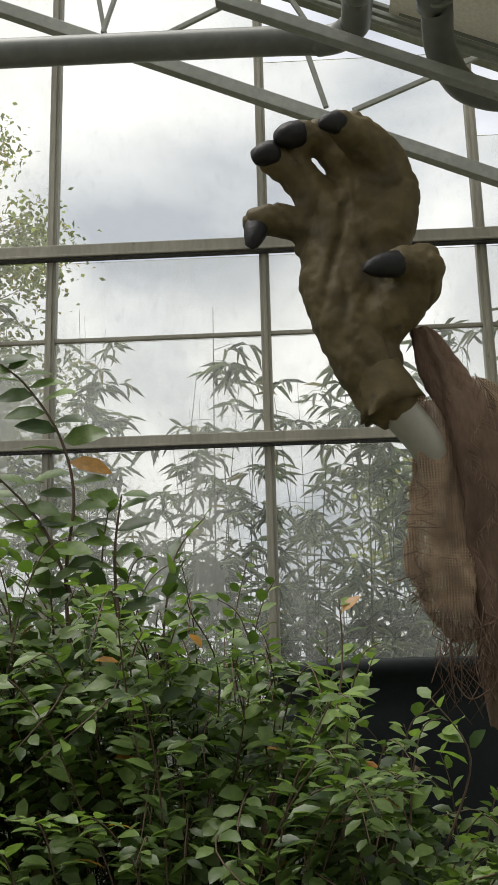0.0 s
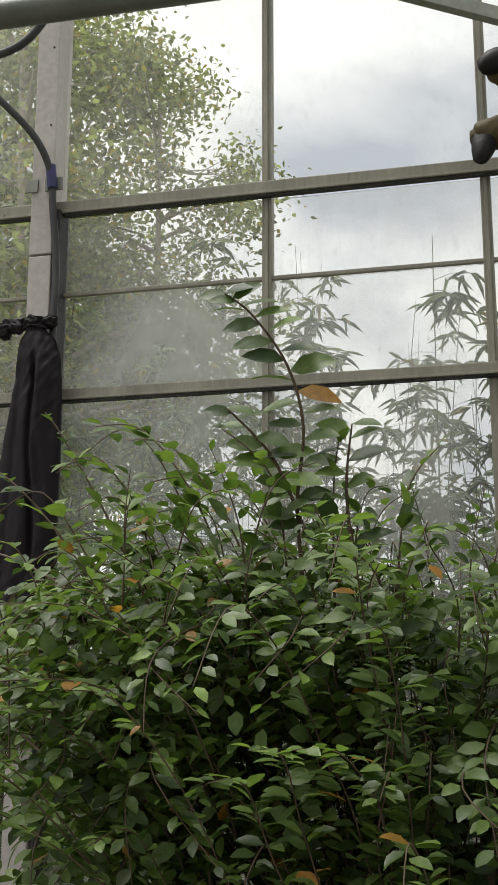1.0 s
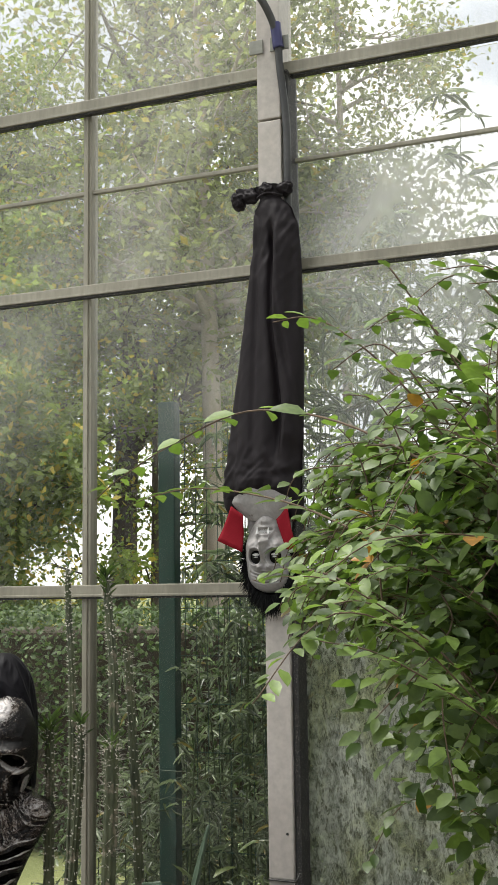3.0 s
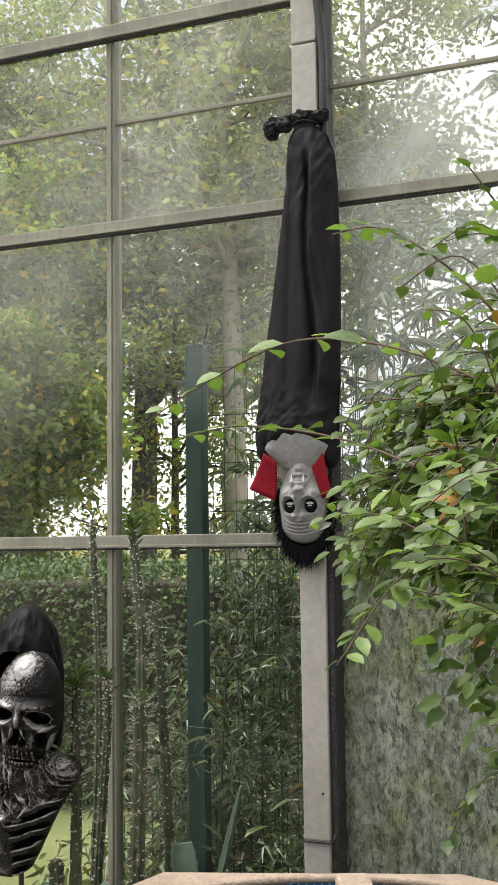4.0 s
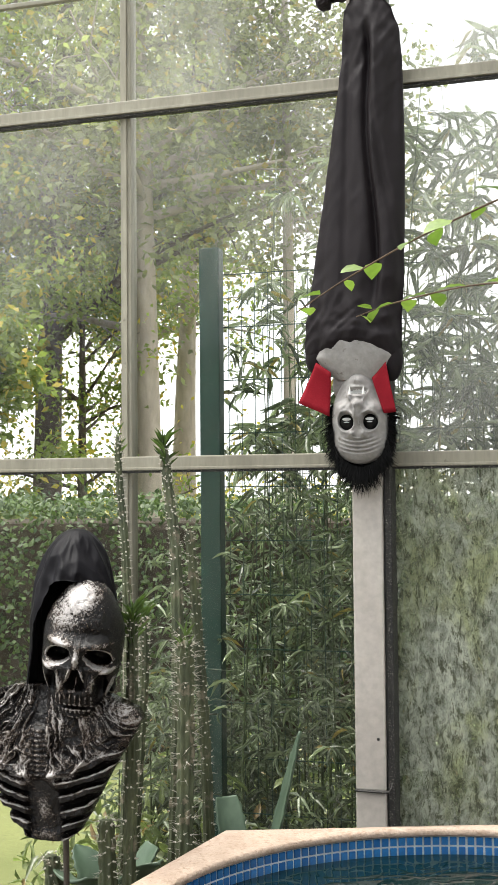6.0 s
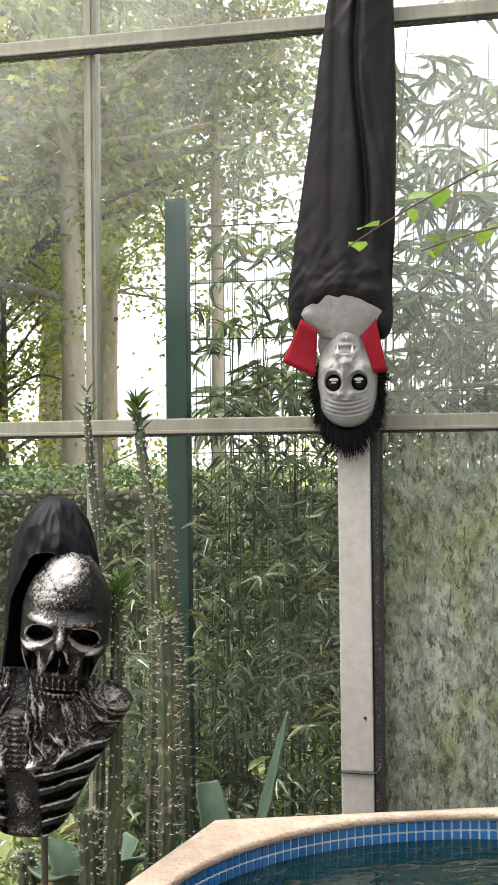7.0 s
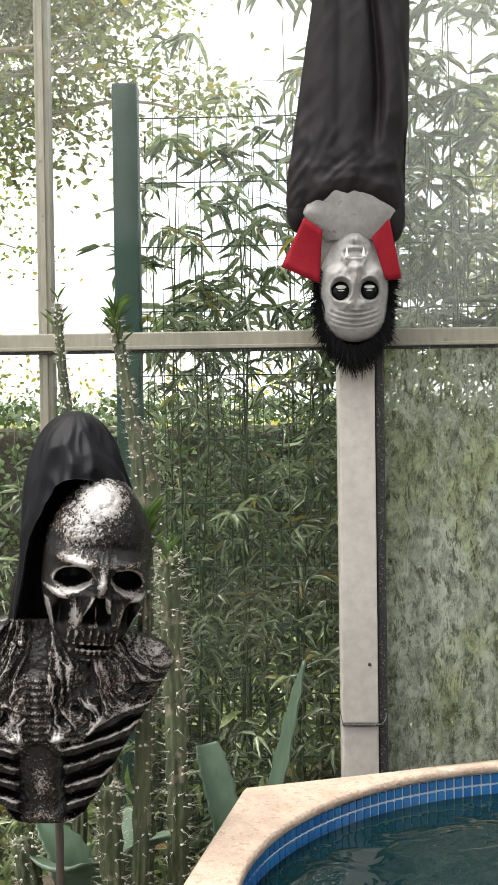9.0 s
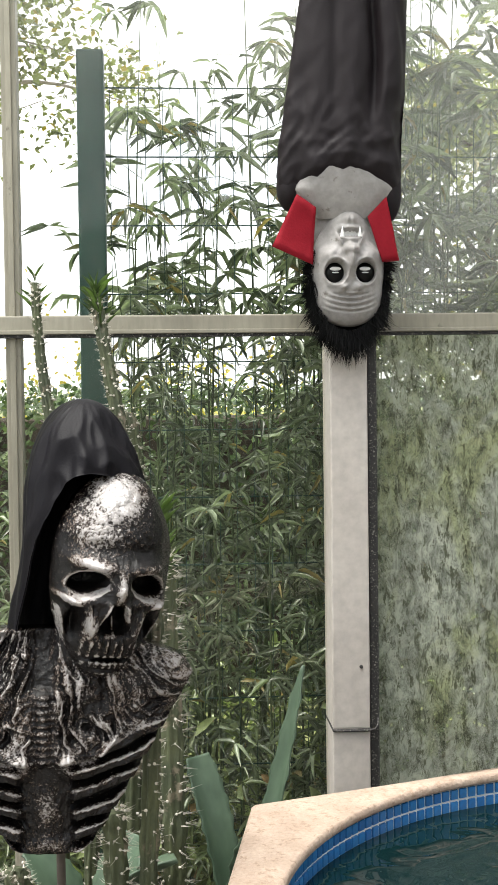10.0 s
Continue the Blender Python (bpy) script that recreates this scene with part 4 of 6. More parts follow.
for c in range(8):
    x0 = -2.45 + c * 0.62
    spots = []
    for i in range(30 if c < 1 else 24 if c < 2 else 29):
        x = x0 + random.uniform(0, 0.62)
        spots.append((x, random.uniform(4.72, 5.75), bamboo_height(x) * random.uniform(0.62, 1.05)))
    bamboo("bamboo_clump", "dense green bamboo clump growing through the wire fence", spots, 95, 20 + c)
# lower leafy growth left of the fence post
bamboo("bamboo_clump", "low loose bamboo growth by the fence post", [(random.uniform(-3.1, -2.5), random.uniform(5.0, 5.7), random.uniform(0.7, 1.5)) for i in range(26)], 120, 41)
bamboo("bamboo_clump", "tall thin bamboo with drooping tips", [(random.uniform(-2.6, -1.9), random.uniform(5.0, 5.8), random.uniform(2.7, 3.4)) for i in range(7)], 40, 42)

for c in range(4):
    bamboo("bamboo_clump", "second row of bamboo behind the fence", [(-1.0 + c * 1.05 + random.uniform(0, 1.05), random.uniform(6.0, 6.9), random.uniform(2.3, 3.4)) for i in range(12)], 90, 60 + c)
cover = thing("ground_cover", "low dark green undergrowth below the fence", "undergrowth", (0, 0, -0.02), kind="stuff")
n = 16000
P = np.stack([rng.uniform(-3.3, 3.2, n), rng.uniform(4.62, 6.6, n), np.abs(rng.normal(0, 0.22, n))], 1)
leaf_mesh("foliage", LANCE, P, unit(n) + [0, 0, 0.2], unit(n) + [0, -0.4, 0.8], rng.uniform(0.05, 0.12, n), rng.uniform(0.012, 0.03, n), L_COVER, cover)

# clipped hedge along the lawn
hedge = thing("hedge", "clipped dark green hedge beyond the lawn", "hedge", (0, 0, -0.02))
n = 70000
hx = rng.uniform(-16, 6, n)
face = rng.uniform(0, 1, n)
hz = np.where(face < 0.7, rng.uniform(0.0, 1.53, n), 1.53) + rng.normal(0, 0.04, n)
hy = np.where(face < 0.7, 7.3 + rng.normal(0, 0.06, n), rng.uniform(7.3, 8.5, n))
hN = unit(n) * 0.7 + np.where((face < 0.7)[:, None], [0, -1, 0.3], [0, -0.2, 1])
leaf_mesh("foliage", SMALL, np.stack([hx, hy, hz], 1), unit(n), hN, rng.uniform(0.03, 0.055, n), rng.uniform(0.02, 0.036, n), L_HEDGE, hedge)
# solid soil-dark block fills the hedge behind its leaf shell
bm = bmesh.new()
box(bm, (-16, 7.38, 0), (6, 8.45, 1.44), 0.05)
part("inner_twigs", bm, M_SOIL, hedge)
belt = thing("yellow_shrubs", "yellowing low shrubs behind the hedge", "shrubs", (0, 0, -0.02))
n = 24000
P = np.stack([rng.uniform(-22, 0, n), rng.uniform(17, 18.5, n), np.abs(rng.normal(0, 0.9, n)) + 0.2], 1)
leaf_mesh("foliage", SMALL, P, unit(n), unit(n) + [0, -0.5, 0.4], rng.uniform(0.06, 0.11, n), rng.uniform(0.04, 0.075, n), L_YELLOW, belt)
tagged(belt, kind="stuff")


def tree(label, x, y, h, trunk_r, crown, count, leaf, mat, bark, seed, low=0.35):
    """A tree: tapered trunk, forking limbs, and leaves in clumps round the limb ends."""
    random.seed(seed)
    r = np.random.default_rng(seed)
    t = thing("tree", label, "tree", (x, y, -0.02), "trees beyond the hedge")
    bm = bmesh.new()
    bend = Vector((random.uniform(-.5, .5), random.uniform(-.3, .3), 0))
    pts = [bend * (i / 8) ** 2 + Vector((0, 0, h * 0.85 * i / 8)) for i in range(9)]
    tube(bm, pts, [trunk_r * (1.25 if i == 0 else 1 - 0.1 * i) for i in range(9)], 12)
    part("trunk", bm, bark, t)
    bm = bmesh.new()
    ends = []
    for i in range(26):
        s = random.uniform(low, 1.0)
        k = min(7, int(s * 8))
        p = pts[k].lerp(pts[k + 1], s * 8 - k)
        a = random.uniform(0, math.tau)
        ln = crown * random.uniform(0.5, 1.05) * (1.15 - 0.55 * s)
        q = p + Vector((math.cos(a) * ln, math.sin(a) * ln, ln * random.uniform(0.0, 0.7)))
        mid = (p + q) / 2 + Vector((0, 0, random.uniform(-.1, .3)))
        path = smooth_path([p, mid, q], 4)
        tube(bm, path, [trunk_r * 0.38 * (1 - 0.85 * j / 8) for j in range(9)], 6)
        for j in range(5):
            b = path[3 + j].copy()
            e = b + Vector((random.gauss(0, .6), random.gauss(0, .6), random.gauss(0.1, .5))) * crown * 0.3
            tube(bm, [b, (b + e) / 2 + Vector((0, 0, .06)), e], [trunk_r * 0.09, trunk_r * 0.06, trunk_r * 0.02], 4)
            ends.append(e)
    part("limbs", bm, bark, t)
    ends = np.array(ends)
    c = ends[r.integers(0, len(ends), count)]
    c = c + r.normal(0, crown * 0.10, (count, 3)) * np.array([1, 1, 0.8])
    dd = r.normal(size=(count, 3)) * [1, 1, 0.6] + [0, 0, -0.4]
    nn = r.normal(size=(count, 3)) * 0.7 + [0, 0, 0.8]
    leaf_mesh("crown", SMALL, c, dd, nn, leaf * r.uniform(0.7, 1.3, count), leaf * 0.55 * r.uniform(0.7, 1.3, count), mat, t)
    return t


tree("tall dark broadleaf tree with a grey crown", -6.3, 13.9, 13.0, 0.17, 3.2, 15000, 0.125, L_TREE, M_PALEBARK, 1, 0.32)
tree("tall dark broadleaf tree", -8.2, 15.0, 13.5, 0.22, 3.6, 16000, 0.13, L_TREE, M_BARK, 2, 0.3)
tree("bright green young broadleaf tree", -8.6, 12.2, 7.0, 0.12, 2.4, 18000, 0.10, L_LIME, M_BARK, 3, 0.38)
tree("slim dark-trunked tree with green leaves", -9.4, 14.0, 9.0, 0.11, 2.8, 18000, 0.105, L_LIME, M_BARK, 4, 0.3)
tree("pale-trunked tree with yellow-green leaves", -9.0, 20.0, 11.0, 0.30, 3.2, 16000, 0.11, L_LIME, M_PALEBARK, 5, 0.42)
tree("pale-trunked leaning tree beyond the hedge", -7.7, 19.0, 10.0, 0.24, 2.6, 10000, 0.11, L_LIME, M_PALEBARK, 6, 0.5)
tree("broadleaf tree behind the hedge", -13.5, 18.0, 12.0, 0.25, 3.6, 26000, 0.11, L_TREE, M_BARK, 7, 0.2)
tree("broadleaf tree far behind the bamboo", 3.2, 22.0, 8.0, 0.2, 3.0, 10000, 0.17, L_TREE, M_BARK, 9, 0.2)
tree("slender broadleaf tree with a grey-green crown", -4.8, 14.8, 12.6, 0.10, 2.2, 13000, 0.105, L_TREE, M_PALEBARK, 11, 0.42)
tree("bright green young tree behind the hedge", -7.5, 14.6, 6.6, 0.08, 1.7, 7000, 0.085, L_LIME, M_BARK, 12, 0.2)
tree("leafy green thicket behind the hedge", -7.6, 11.2, 5.4, 0.06, 1.35, 22000, 0.115, L_LIME, M_BARK, 14, 0.06)
tree("leafy green thicket with leaning dark stems", -9.4, 11.8, 5.8, 0.09, 1.7, 20000, 0.115, L_LIME, M_BARK, 15, 0.10)
tree("dark broadleaf tree with low hanging boughs", -10.6, 13.0, 10.0, 0.16, 3.0, 20000, 0.11, L_TREE, M_BARK, 13, 0.16)


# ---- hanging vampire puppet, one mesh ----
def gauss(a, b=0.0):
    return math.exp(-a * a - b * b)


def ease(a, b, x):
    t = min(1.0, max(0.0, (x - a) / (b - a)))
    return t * t * (3 - 2 * t)


def relief(bm, rx, ry, rz, egg, height, paint, place, rings=64, seg=128, skin=0, silver_glint=None, gain=1.0):
    """A face: half an egg with relief on it, set into the mesh by place()."""
    rows, info = [], []
    proud = bm.verts.layers.float.get("raised") or bm.verts.layers.float.new("raised")
    for i in range(rings + 1):
        rho = (i / rings) ** 0.8
        row, inf = [], []
        for j in range(seg if i else 1):
            a = math.tau * j / seg
            Z = rz * rho * math.sin(a)
            X = rx * rho * math.cos(a) * egg(Z)
            Y = -ry * math.sqrt(max(0.0, 1 - rho * rho)) - gain * height(X, Z) * (1 - rho ** 8)
            v = bm.verts.new(place(Vector((X, Y, Z))))
            if silver_glint:
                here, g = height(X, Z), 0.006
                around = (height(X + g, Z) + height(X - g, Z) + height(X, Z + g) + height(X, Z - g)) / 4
                v[proud] = min(1.0, max(0.0, silver_glint(X, Z) + (here - around) * 125))
            row.append(v)
            inf.append((X, Z))
        rows.append(row)
        info.append(inf)
    for i in range(rings):
        for j in range(seg):
            if i == 0:
                f = bm.faces.new((rows[0][0], rows[1][j], rows[1][(j + 1) % seg]))
                X, Z = info[1][j]
            else:
                f = bm.faces.new((rows[i][j], rows[i + 1][j], rows[i + 1][(j + 1) % seg], rows[i][(j + 1) % seg]))
                X, Z = ((info[i][j][k] + info[i + 1][(j + 1) % seg][k]) / 2 for k in (0, 1))
            f.smooth = True
            f.material_index = paint(X, Z, skin)


def loft(bm, rows, mat, closed=True):
    fs = []
    n = len(rows[0])
    for a, b in zip(rows, rows[1:]):
        for j in range(n if closed else n - 1):
            f = bm.faces.new((a[j], a[(j + 1) % n], b[(j + 1) % n], b[j]))
            f.smooth, f.material_index = True, mat
            fs.append(f)
    return fs


def strand(bm, p, d, ln, w, mat, droop=0.3):
    """A tapering lock of hair."""
    p, d = Vector(p), Vector(d).normalized()
    s = d.orthogonal().normalized() * w
    t = d.cross(s).normalized() * w
    q = p + d * ln * 0.5 + Vector((0, 0, -droop * ln * 0.15))
    e = p + d * ln + Vector((random.uniform(-.2, .2) * ln, random.uniform(-.2, .2) * ln, -droop * ln * 0.5))
    a = [bm.verts.new(p + v) for v in (s, t, -s - t)]
    b = [bm.verts.new(q + v * 0.7) for v in (s, t, -s - t)]
    c = bm.verts.new(e)
    for i in range(3):
        k = (i + 1) % 3
        bm.faces.new((a[i], a[k], b[k], b[i])).material_index = mat
        bm.faces.new((b[i], b[k], c)).material_index = mat


def vampire():
    random.seed(3)
    bm = bmesh.new()
    O = Vector((-1.925, 4.36, 1.55))
    zs = [3.16, 3.13, 3.11, 3.07, 3.00, 2.90, 2.60, 2.23, 2.08, 2.02, 1.985, 1.965]
    cxs = [-1.905, -1.90, -1.895, -1.885, -1.875, -1.873, -1.894, -1.926, -1.942, -1.944, -1.944, -1.944]
    hws = [0.06, 0.045, 0.042, 0.075, 0.088, 0.094, 0.118, 0.143, 0.152, 0.153, 0.146, 0.132]
    dps = [0.03, 0.026, 0.026, 0.038, 0.044, 0.048, 0.055, 0.062, 0.070, 0.072, 0.066, 0.05]
    rows = []
    for i in range(171):
        z = 3.16 - (3.16 - 1.965) * i / 170
        cx, hw, dp = (float(np.interp(z, zs[::-1], a[::-1])) for a in (cxs, hws, dps))
        row = []
        for j in range(112):
            a = math.tau * j / 112
            X, Y = hw * math.cos(a), dp * math.sin(a)
            k = z - 2.0
            line = 0.062 - 0.075 * ease(2.15, 2.95, z) + 0.006 * math.sin(z * 9)
            held = ease(2.10, 2.25, z) * (1 - ease(2.92, 3.05, z))
            crease = (0.026 * gauss((X - line) / 0.012) - 0.016 * ease(0.0, 0.016, X - line) * (1 - ease(0.05, 0.09, X - line))) * held
            crease += 0.010 * gauss((X - line - 0.045 + 0.10 * (z - 2.5)) / 0.010) * held + 0.008 * gauss((X + 0.045 + 0.05 * (z - 2.4)) / 0.012) * held
            ends = 0.25 + 0.75 * max(ease(2.32, 2.12, z), ease(2.72, 2.95, z))
            fold = 0.012 * noise.noise(Vector((X * 20, 1.7, z * 1.1))) - (0.012 * abs(noise.noise(Vector((X * 14 + z * 5, 4.1, z * 5)))) + 0.009 * abs(noise.noise(Vector((X * 26 - z * 13, 7.1, z * 9))))) * ends + 0.002 * noise.noise(Vector((X * 60, 9.0, z * 30))) * ends
            fold += 0.010 * abs(noise.noise(Vector((X * 12 + 3, 2.0, z * 7)))) * ease(2.7, 2.95, z)
            sag = 0.0025 * gauss((z - 2.06 - 0.35 * X * X * 10) / 0.018) if z < 2.2 else 0
            side = -1 if math.sin(a) < 0 else 0.2
            y = O.y + Y + side * (1.25 * fold + sag) + (crease if math.sin(a) < 0 else 0)
            arch = 0.056 * (1 - (X / hw) ** 2) * ease(2.16, 1.965, z) if math.sin(a) < 0 else 0.0
            row.append(bm.verts.new(Vector((cx + X * (1 + 0.4 * fold / hw), min(y, 4.414), z + arch)) - O))
        rows.append(row)
    loft(bm, rows, 0)
    bm.faces.new(rows[0]).material_index = 0
    # knotted ends above the tie
    for c, r, tilt in (((-1.985, 4.365, 3.135), (0.050, 0.026, 0.030), 20), ((-2.025, 4.36, 3.115), (0.024, 0.028, 0.036), -25), ((-1.845, 4.37, 3.145), (0.038, 0.024, 0.026), -20), ((-1.905, 4.35, 3.145), (0.030, 0.028, 0.026), 0)):
        res = bmesh.ops.create_icosphere(bm, subdivisions=4, radius=1, matrix=Matrix.Translation(Vector(c) - O) @ Matrix.Rotation(radians(tilt), 4, "Y") @ Matrix.Diagonal((*r, 1)))
        for v in res["verts"]:
            v.co += (v.co - (Vector(c) - O)) * 0.30 * noise.noise(v.co * 45) + Vector((0, 0.010, 0)) * noise.noise(v.co * 90)
            for f in v.link_faces:
                f.smooth = True
    # rope tie
    tube(bm, [Vector((-1.897 + 0.048 * math.cos(a), 4.36 + 0.032 * math.sin(a), 3.12 + 0.004 * math.sin(3 * a))) - O for a in (math.tau * k / 20 for k in range(21))], 0.004, 6, True, 0)
    # pale shirt front and neck
    rows = []
    for i in range(25):
        q = i / 24
        z, hw = 2.040 - 0.122 * q, float(np.interp(q, [0, 0.45, 0.75, 1], [0.085, 0.124, 0.102, 0.070]))
        rows.append([bm.verts.new(Vector((-1.944 + 0.02 * q + hw * s, 4.335 - 0.030 * math.sqrt(max(0, 1 - s * s)) + 0.034 * q * q + 0.002 * noise.noise(Vector((s * 6, q * 5, 3))), z)) - O) for s in (-1 + 2 * k / 40 for k in range(41))])
    loft(bm, rows, 1, False)
    # cloak lobe on the far side of the neck
    for c, r in (((-1.826, 4.37, 1.985), (0.034, 0.04, 0.075)), ((-2.066, 4.37, 1.995), (0.030, 0.04, 0.055))):
        res = bmesh.ops.create_icosphere(bm, subdivisions=3, radius=1, matrix=Matrix.Translation(Vector(c) - O) @ Matrix.Diagonal((*r, 1)))
        for f in {f for v in res["verts"] for f in v.link_faces}:
            f.smooth = True
    res = bmesh.ops.create_icosphere(bm, subdivisions=4, radius=1, matrix=Matrix.Translation(Vector((-1.928, 4.385, 1.905)) - O) @ Matrix.Diagonal((0.086, 0.028, 0.085, 1)))
    for f in {f for v in res["verts"] for f in v.link_faces}:
        f.smooth, f.material_index = True, 1
    # red collar points
    for quad in (((-2.052, 1.972), (-2.111, 1.850), (-2.014, 1.806), (-2.006, 1.940)), ((-1.838, 1.966), (-1.882, 1.920), (-1.847, 1.812), (-1.808, 1.814))):
        a, b, c, d = (Vector((x, 0, z)) for x, z in quad)
        front, back = [], []
        for i in range(9):
            r1, r2 = [], []
            for j in range(9):
                u, v = i / 8, j / 8
                p = a.lerp(b, u).lerp(d.lerp(c, u), v)
                y = 4.318 + 0.012 * math.sin(u * 2.4) + 0.01 * (v - 0.5) ** 2 + 0.004 * noise.noise(p * 40)
                r1.append(bm.verts.new(Vector((p.x, y, p.z)) - O))
                r2.append(bm.verts.new(Vector((p.x, y + 0.004, p.z)) - O))
            front.append(r1)
            back.append(r2)
        loft(bm, front, 2, False)
        loft(bm, [r[::-1] for r in back], 2, False)
        rim_f = front[0] + [r[-1] for r in front[1:]] + front[-1][-2::-1] + [r[0] for r in front[-2:0:-1]]
        rim_b = back[0] + [r[-1] for r in back[1:]] + back[-1][-2::-1] + [r[0] for r in back[-2:0:-1]]
        loft(bm, [rim_b, rim_f], 2)

    def height(X, Z):
        x = abs(X)
        h = 0.024 * gauss(x / 0.010, (Z + 0.012) / 0.030) + 0.012 * gauss(x / 0.013, (Z + 0.034) / 0.010) + 0.006 * gauss((x - 0.013) / 0.006, (Z + 0.036) / 0.008)
        h -= 0.026 * math.exp(-(((x - 0.0355) / 0.024) ** 2 + ((Z - 0.018) / 0.026) ** 2) ** 2)
        h += 0.007 * math.exp(-((math.hypot((x - 0.0355) / 1.0, (Z - 0.018) / 1.1) - 0.027) / 0.005) ** 2)
        h += 0.010 * gauss((x - 0.018) / 0.011, (Z - 0.055) / 0.010)
        h += 0.0030 * math.sin((Z - 0.065 + 0.5 * x * x * 8) * math.tau / 0.0125) * ease(0.064, 0.07, Z) * (1 - ease(0.108, 0.118, Z)) * gauss(x / 0.055)
        h += 0.010 * gauss((x - 0.052) / 0.020, (Z + 0.022) / 0.018) - 0.012 * gauss((x - 0.058) / 0.018, (Z + 0.075) / 0.03)
        h += 0.006 * gauss((x - 0.020 - 0.35 * (-0.04 - Z)) / 0.004) * ease(-0.085, -0.06, Z) * (1 - ease(-0.05, -0.04, Z))
        h -= 0.010 * math.exp(-((x / 0.028) ** 4 + ((Z + 0.073 + 4 * x * x) / 0.008) ** 2))
        h += 0.005 * gauss(x / 0.030, (Z + 0.060) / 0.006) + 0.006 * gauss(x / 0.022, (Z + 0.086) / 0.006) + 0.014 * gauss(x / 0.024, (Z + 0.112) / 0.018)
        h += 0.004 * gauss(x / 0.003, (Z + 0.11) / 0.012) * -1
        return h + 0.0012 * noise.noise(Vector((X * 90, 1, Z * 90)))

    def paint(X, Z, skin):
        if (abs(X) / 0.024) ** 2 + ((Z + 0.073) / 0.0055) ** 2 < 1:
            return 4
        return skin

    def place(v):
        return Vector((-1.925 - v.x, min(4.372 + v.y, 4.414), 1.806 - v.z)) - O

    relief(bm, 0.089, 0.064, 0.146, lambda Z: 1 - 0.20 * ease(0.02, 0.145, -Z) + 0.30 * ease(0.04, 0.14, Z), height, paint, place, skin=1, gain=1.75)
    for s in (-1, 1):  # dark eyes with a pale gleam
        for (dx, dy, dz), r, mat in (((0, 0, 0), (0.0250, 0.012, 0.0265), 3), ((0, -0.0115, -0.008), (0.0135, 0.0026, 0.0048), 4), ((0, -0.0122, 0.001), (0.0085, 0.0018, 0.0018), 4)):
            res = bmesh.ops.create_uvsphere(bm, u_segments=28, v_segments=14, radius=1, matrix=Matrix.Translation(place(Vector((s * 0.0355 + dx, -0.052 + 0.018 + dy, 0.018 + dz)))) @ Matrix.Diagonal((*r, 1)))
            for f in {f for v in res["verts"] for f in v.link_faces}:
                f.material_index, f.smooth = mat, True
    for s in (-1, 1):  # fangs
        res = bmesh.ops.create_cone(bm, cap_ends=True, segments=8, radius1=0.0052, radius2=0.0010, depth=0.024, matrix=Matrix.Translation(place(Vector((s * 0.021, -0.066, -0.075))) ))
        for f in {f for v in res["verts"] for f in v.link_faces}:
            f.material_index = 4
    # ears' sides and black hair
    res = bmesh.ops.create_icosphere(bm, subdivisions=3, radius=1, matrix=Matrix.Translation(Vector((-1.925, 4.405, 1.745)) - O) @ Matrix.Diagonal((0.092, 0.030, 0.115, 1)))
    for v in res["verts"]:
        v.co.y = min(v.co.y, 4.414 - O.y)
        v.co += Vector((0.010, 0.004, 0.010)) * noise.noise(v.co * 70)
    for f in {f for v in res["verts"] for f in v.link_faces}:
        f.material_index = 5
    for i in range(3000):
        a = random.uniform(-0.55, math.pi + 0.55)
        rr = random.uniform(0.9, 1.04)
        p = Vector((-1.925 + 0.094 * rr * math.cos(a), random.uniform(4.35, 4.405), 1.775 - 0.135 * rr * math.sin(a)))
        tuft = noise.noise(Vector((a * 5, 2.0, 1.0)))
        d = Vector((0.7 * math.cos(a) + 0.9 * tuft + random.gauss(0, .3), random.uniform(-0.9, 0.1), -0.35 - math.sin(a) * 1.0 + random.gauss(0, .3)))
        strand(bm, p - O, d, random.uniform(0.014, 0.050) * (0.55 + 0.9 * max(0.0, math.sin(a)) ** 2 + 0.9 * max(0.0, tuft)), 0.0013, 5)
    ob = part("vampire_puppet", bm, [M_CLOTH, M_MASK, M_RED, M_BLACK, M_WHITE, M_HAIR])
    ob.location = O
    return tagged(ob, "vampire puppet hung upside down in a black cloak with red collar", "puppet")


vampire()


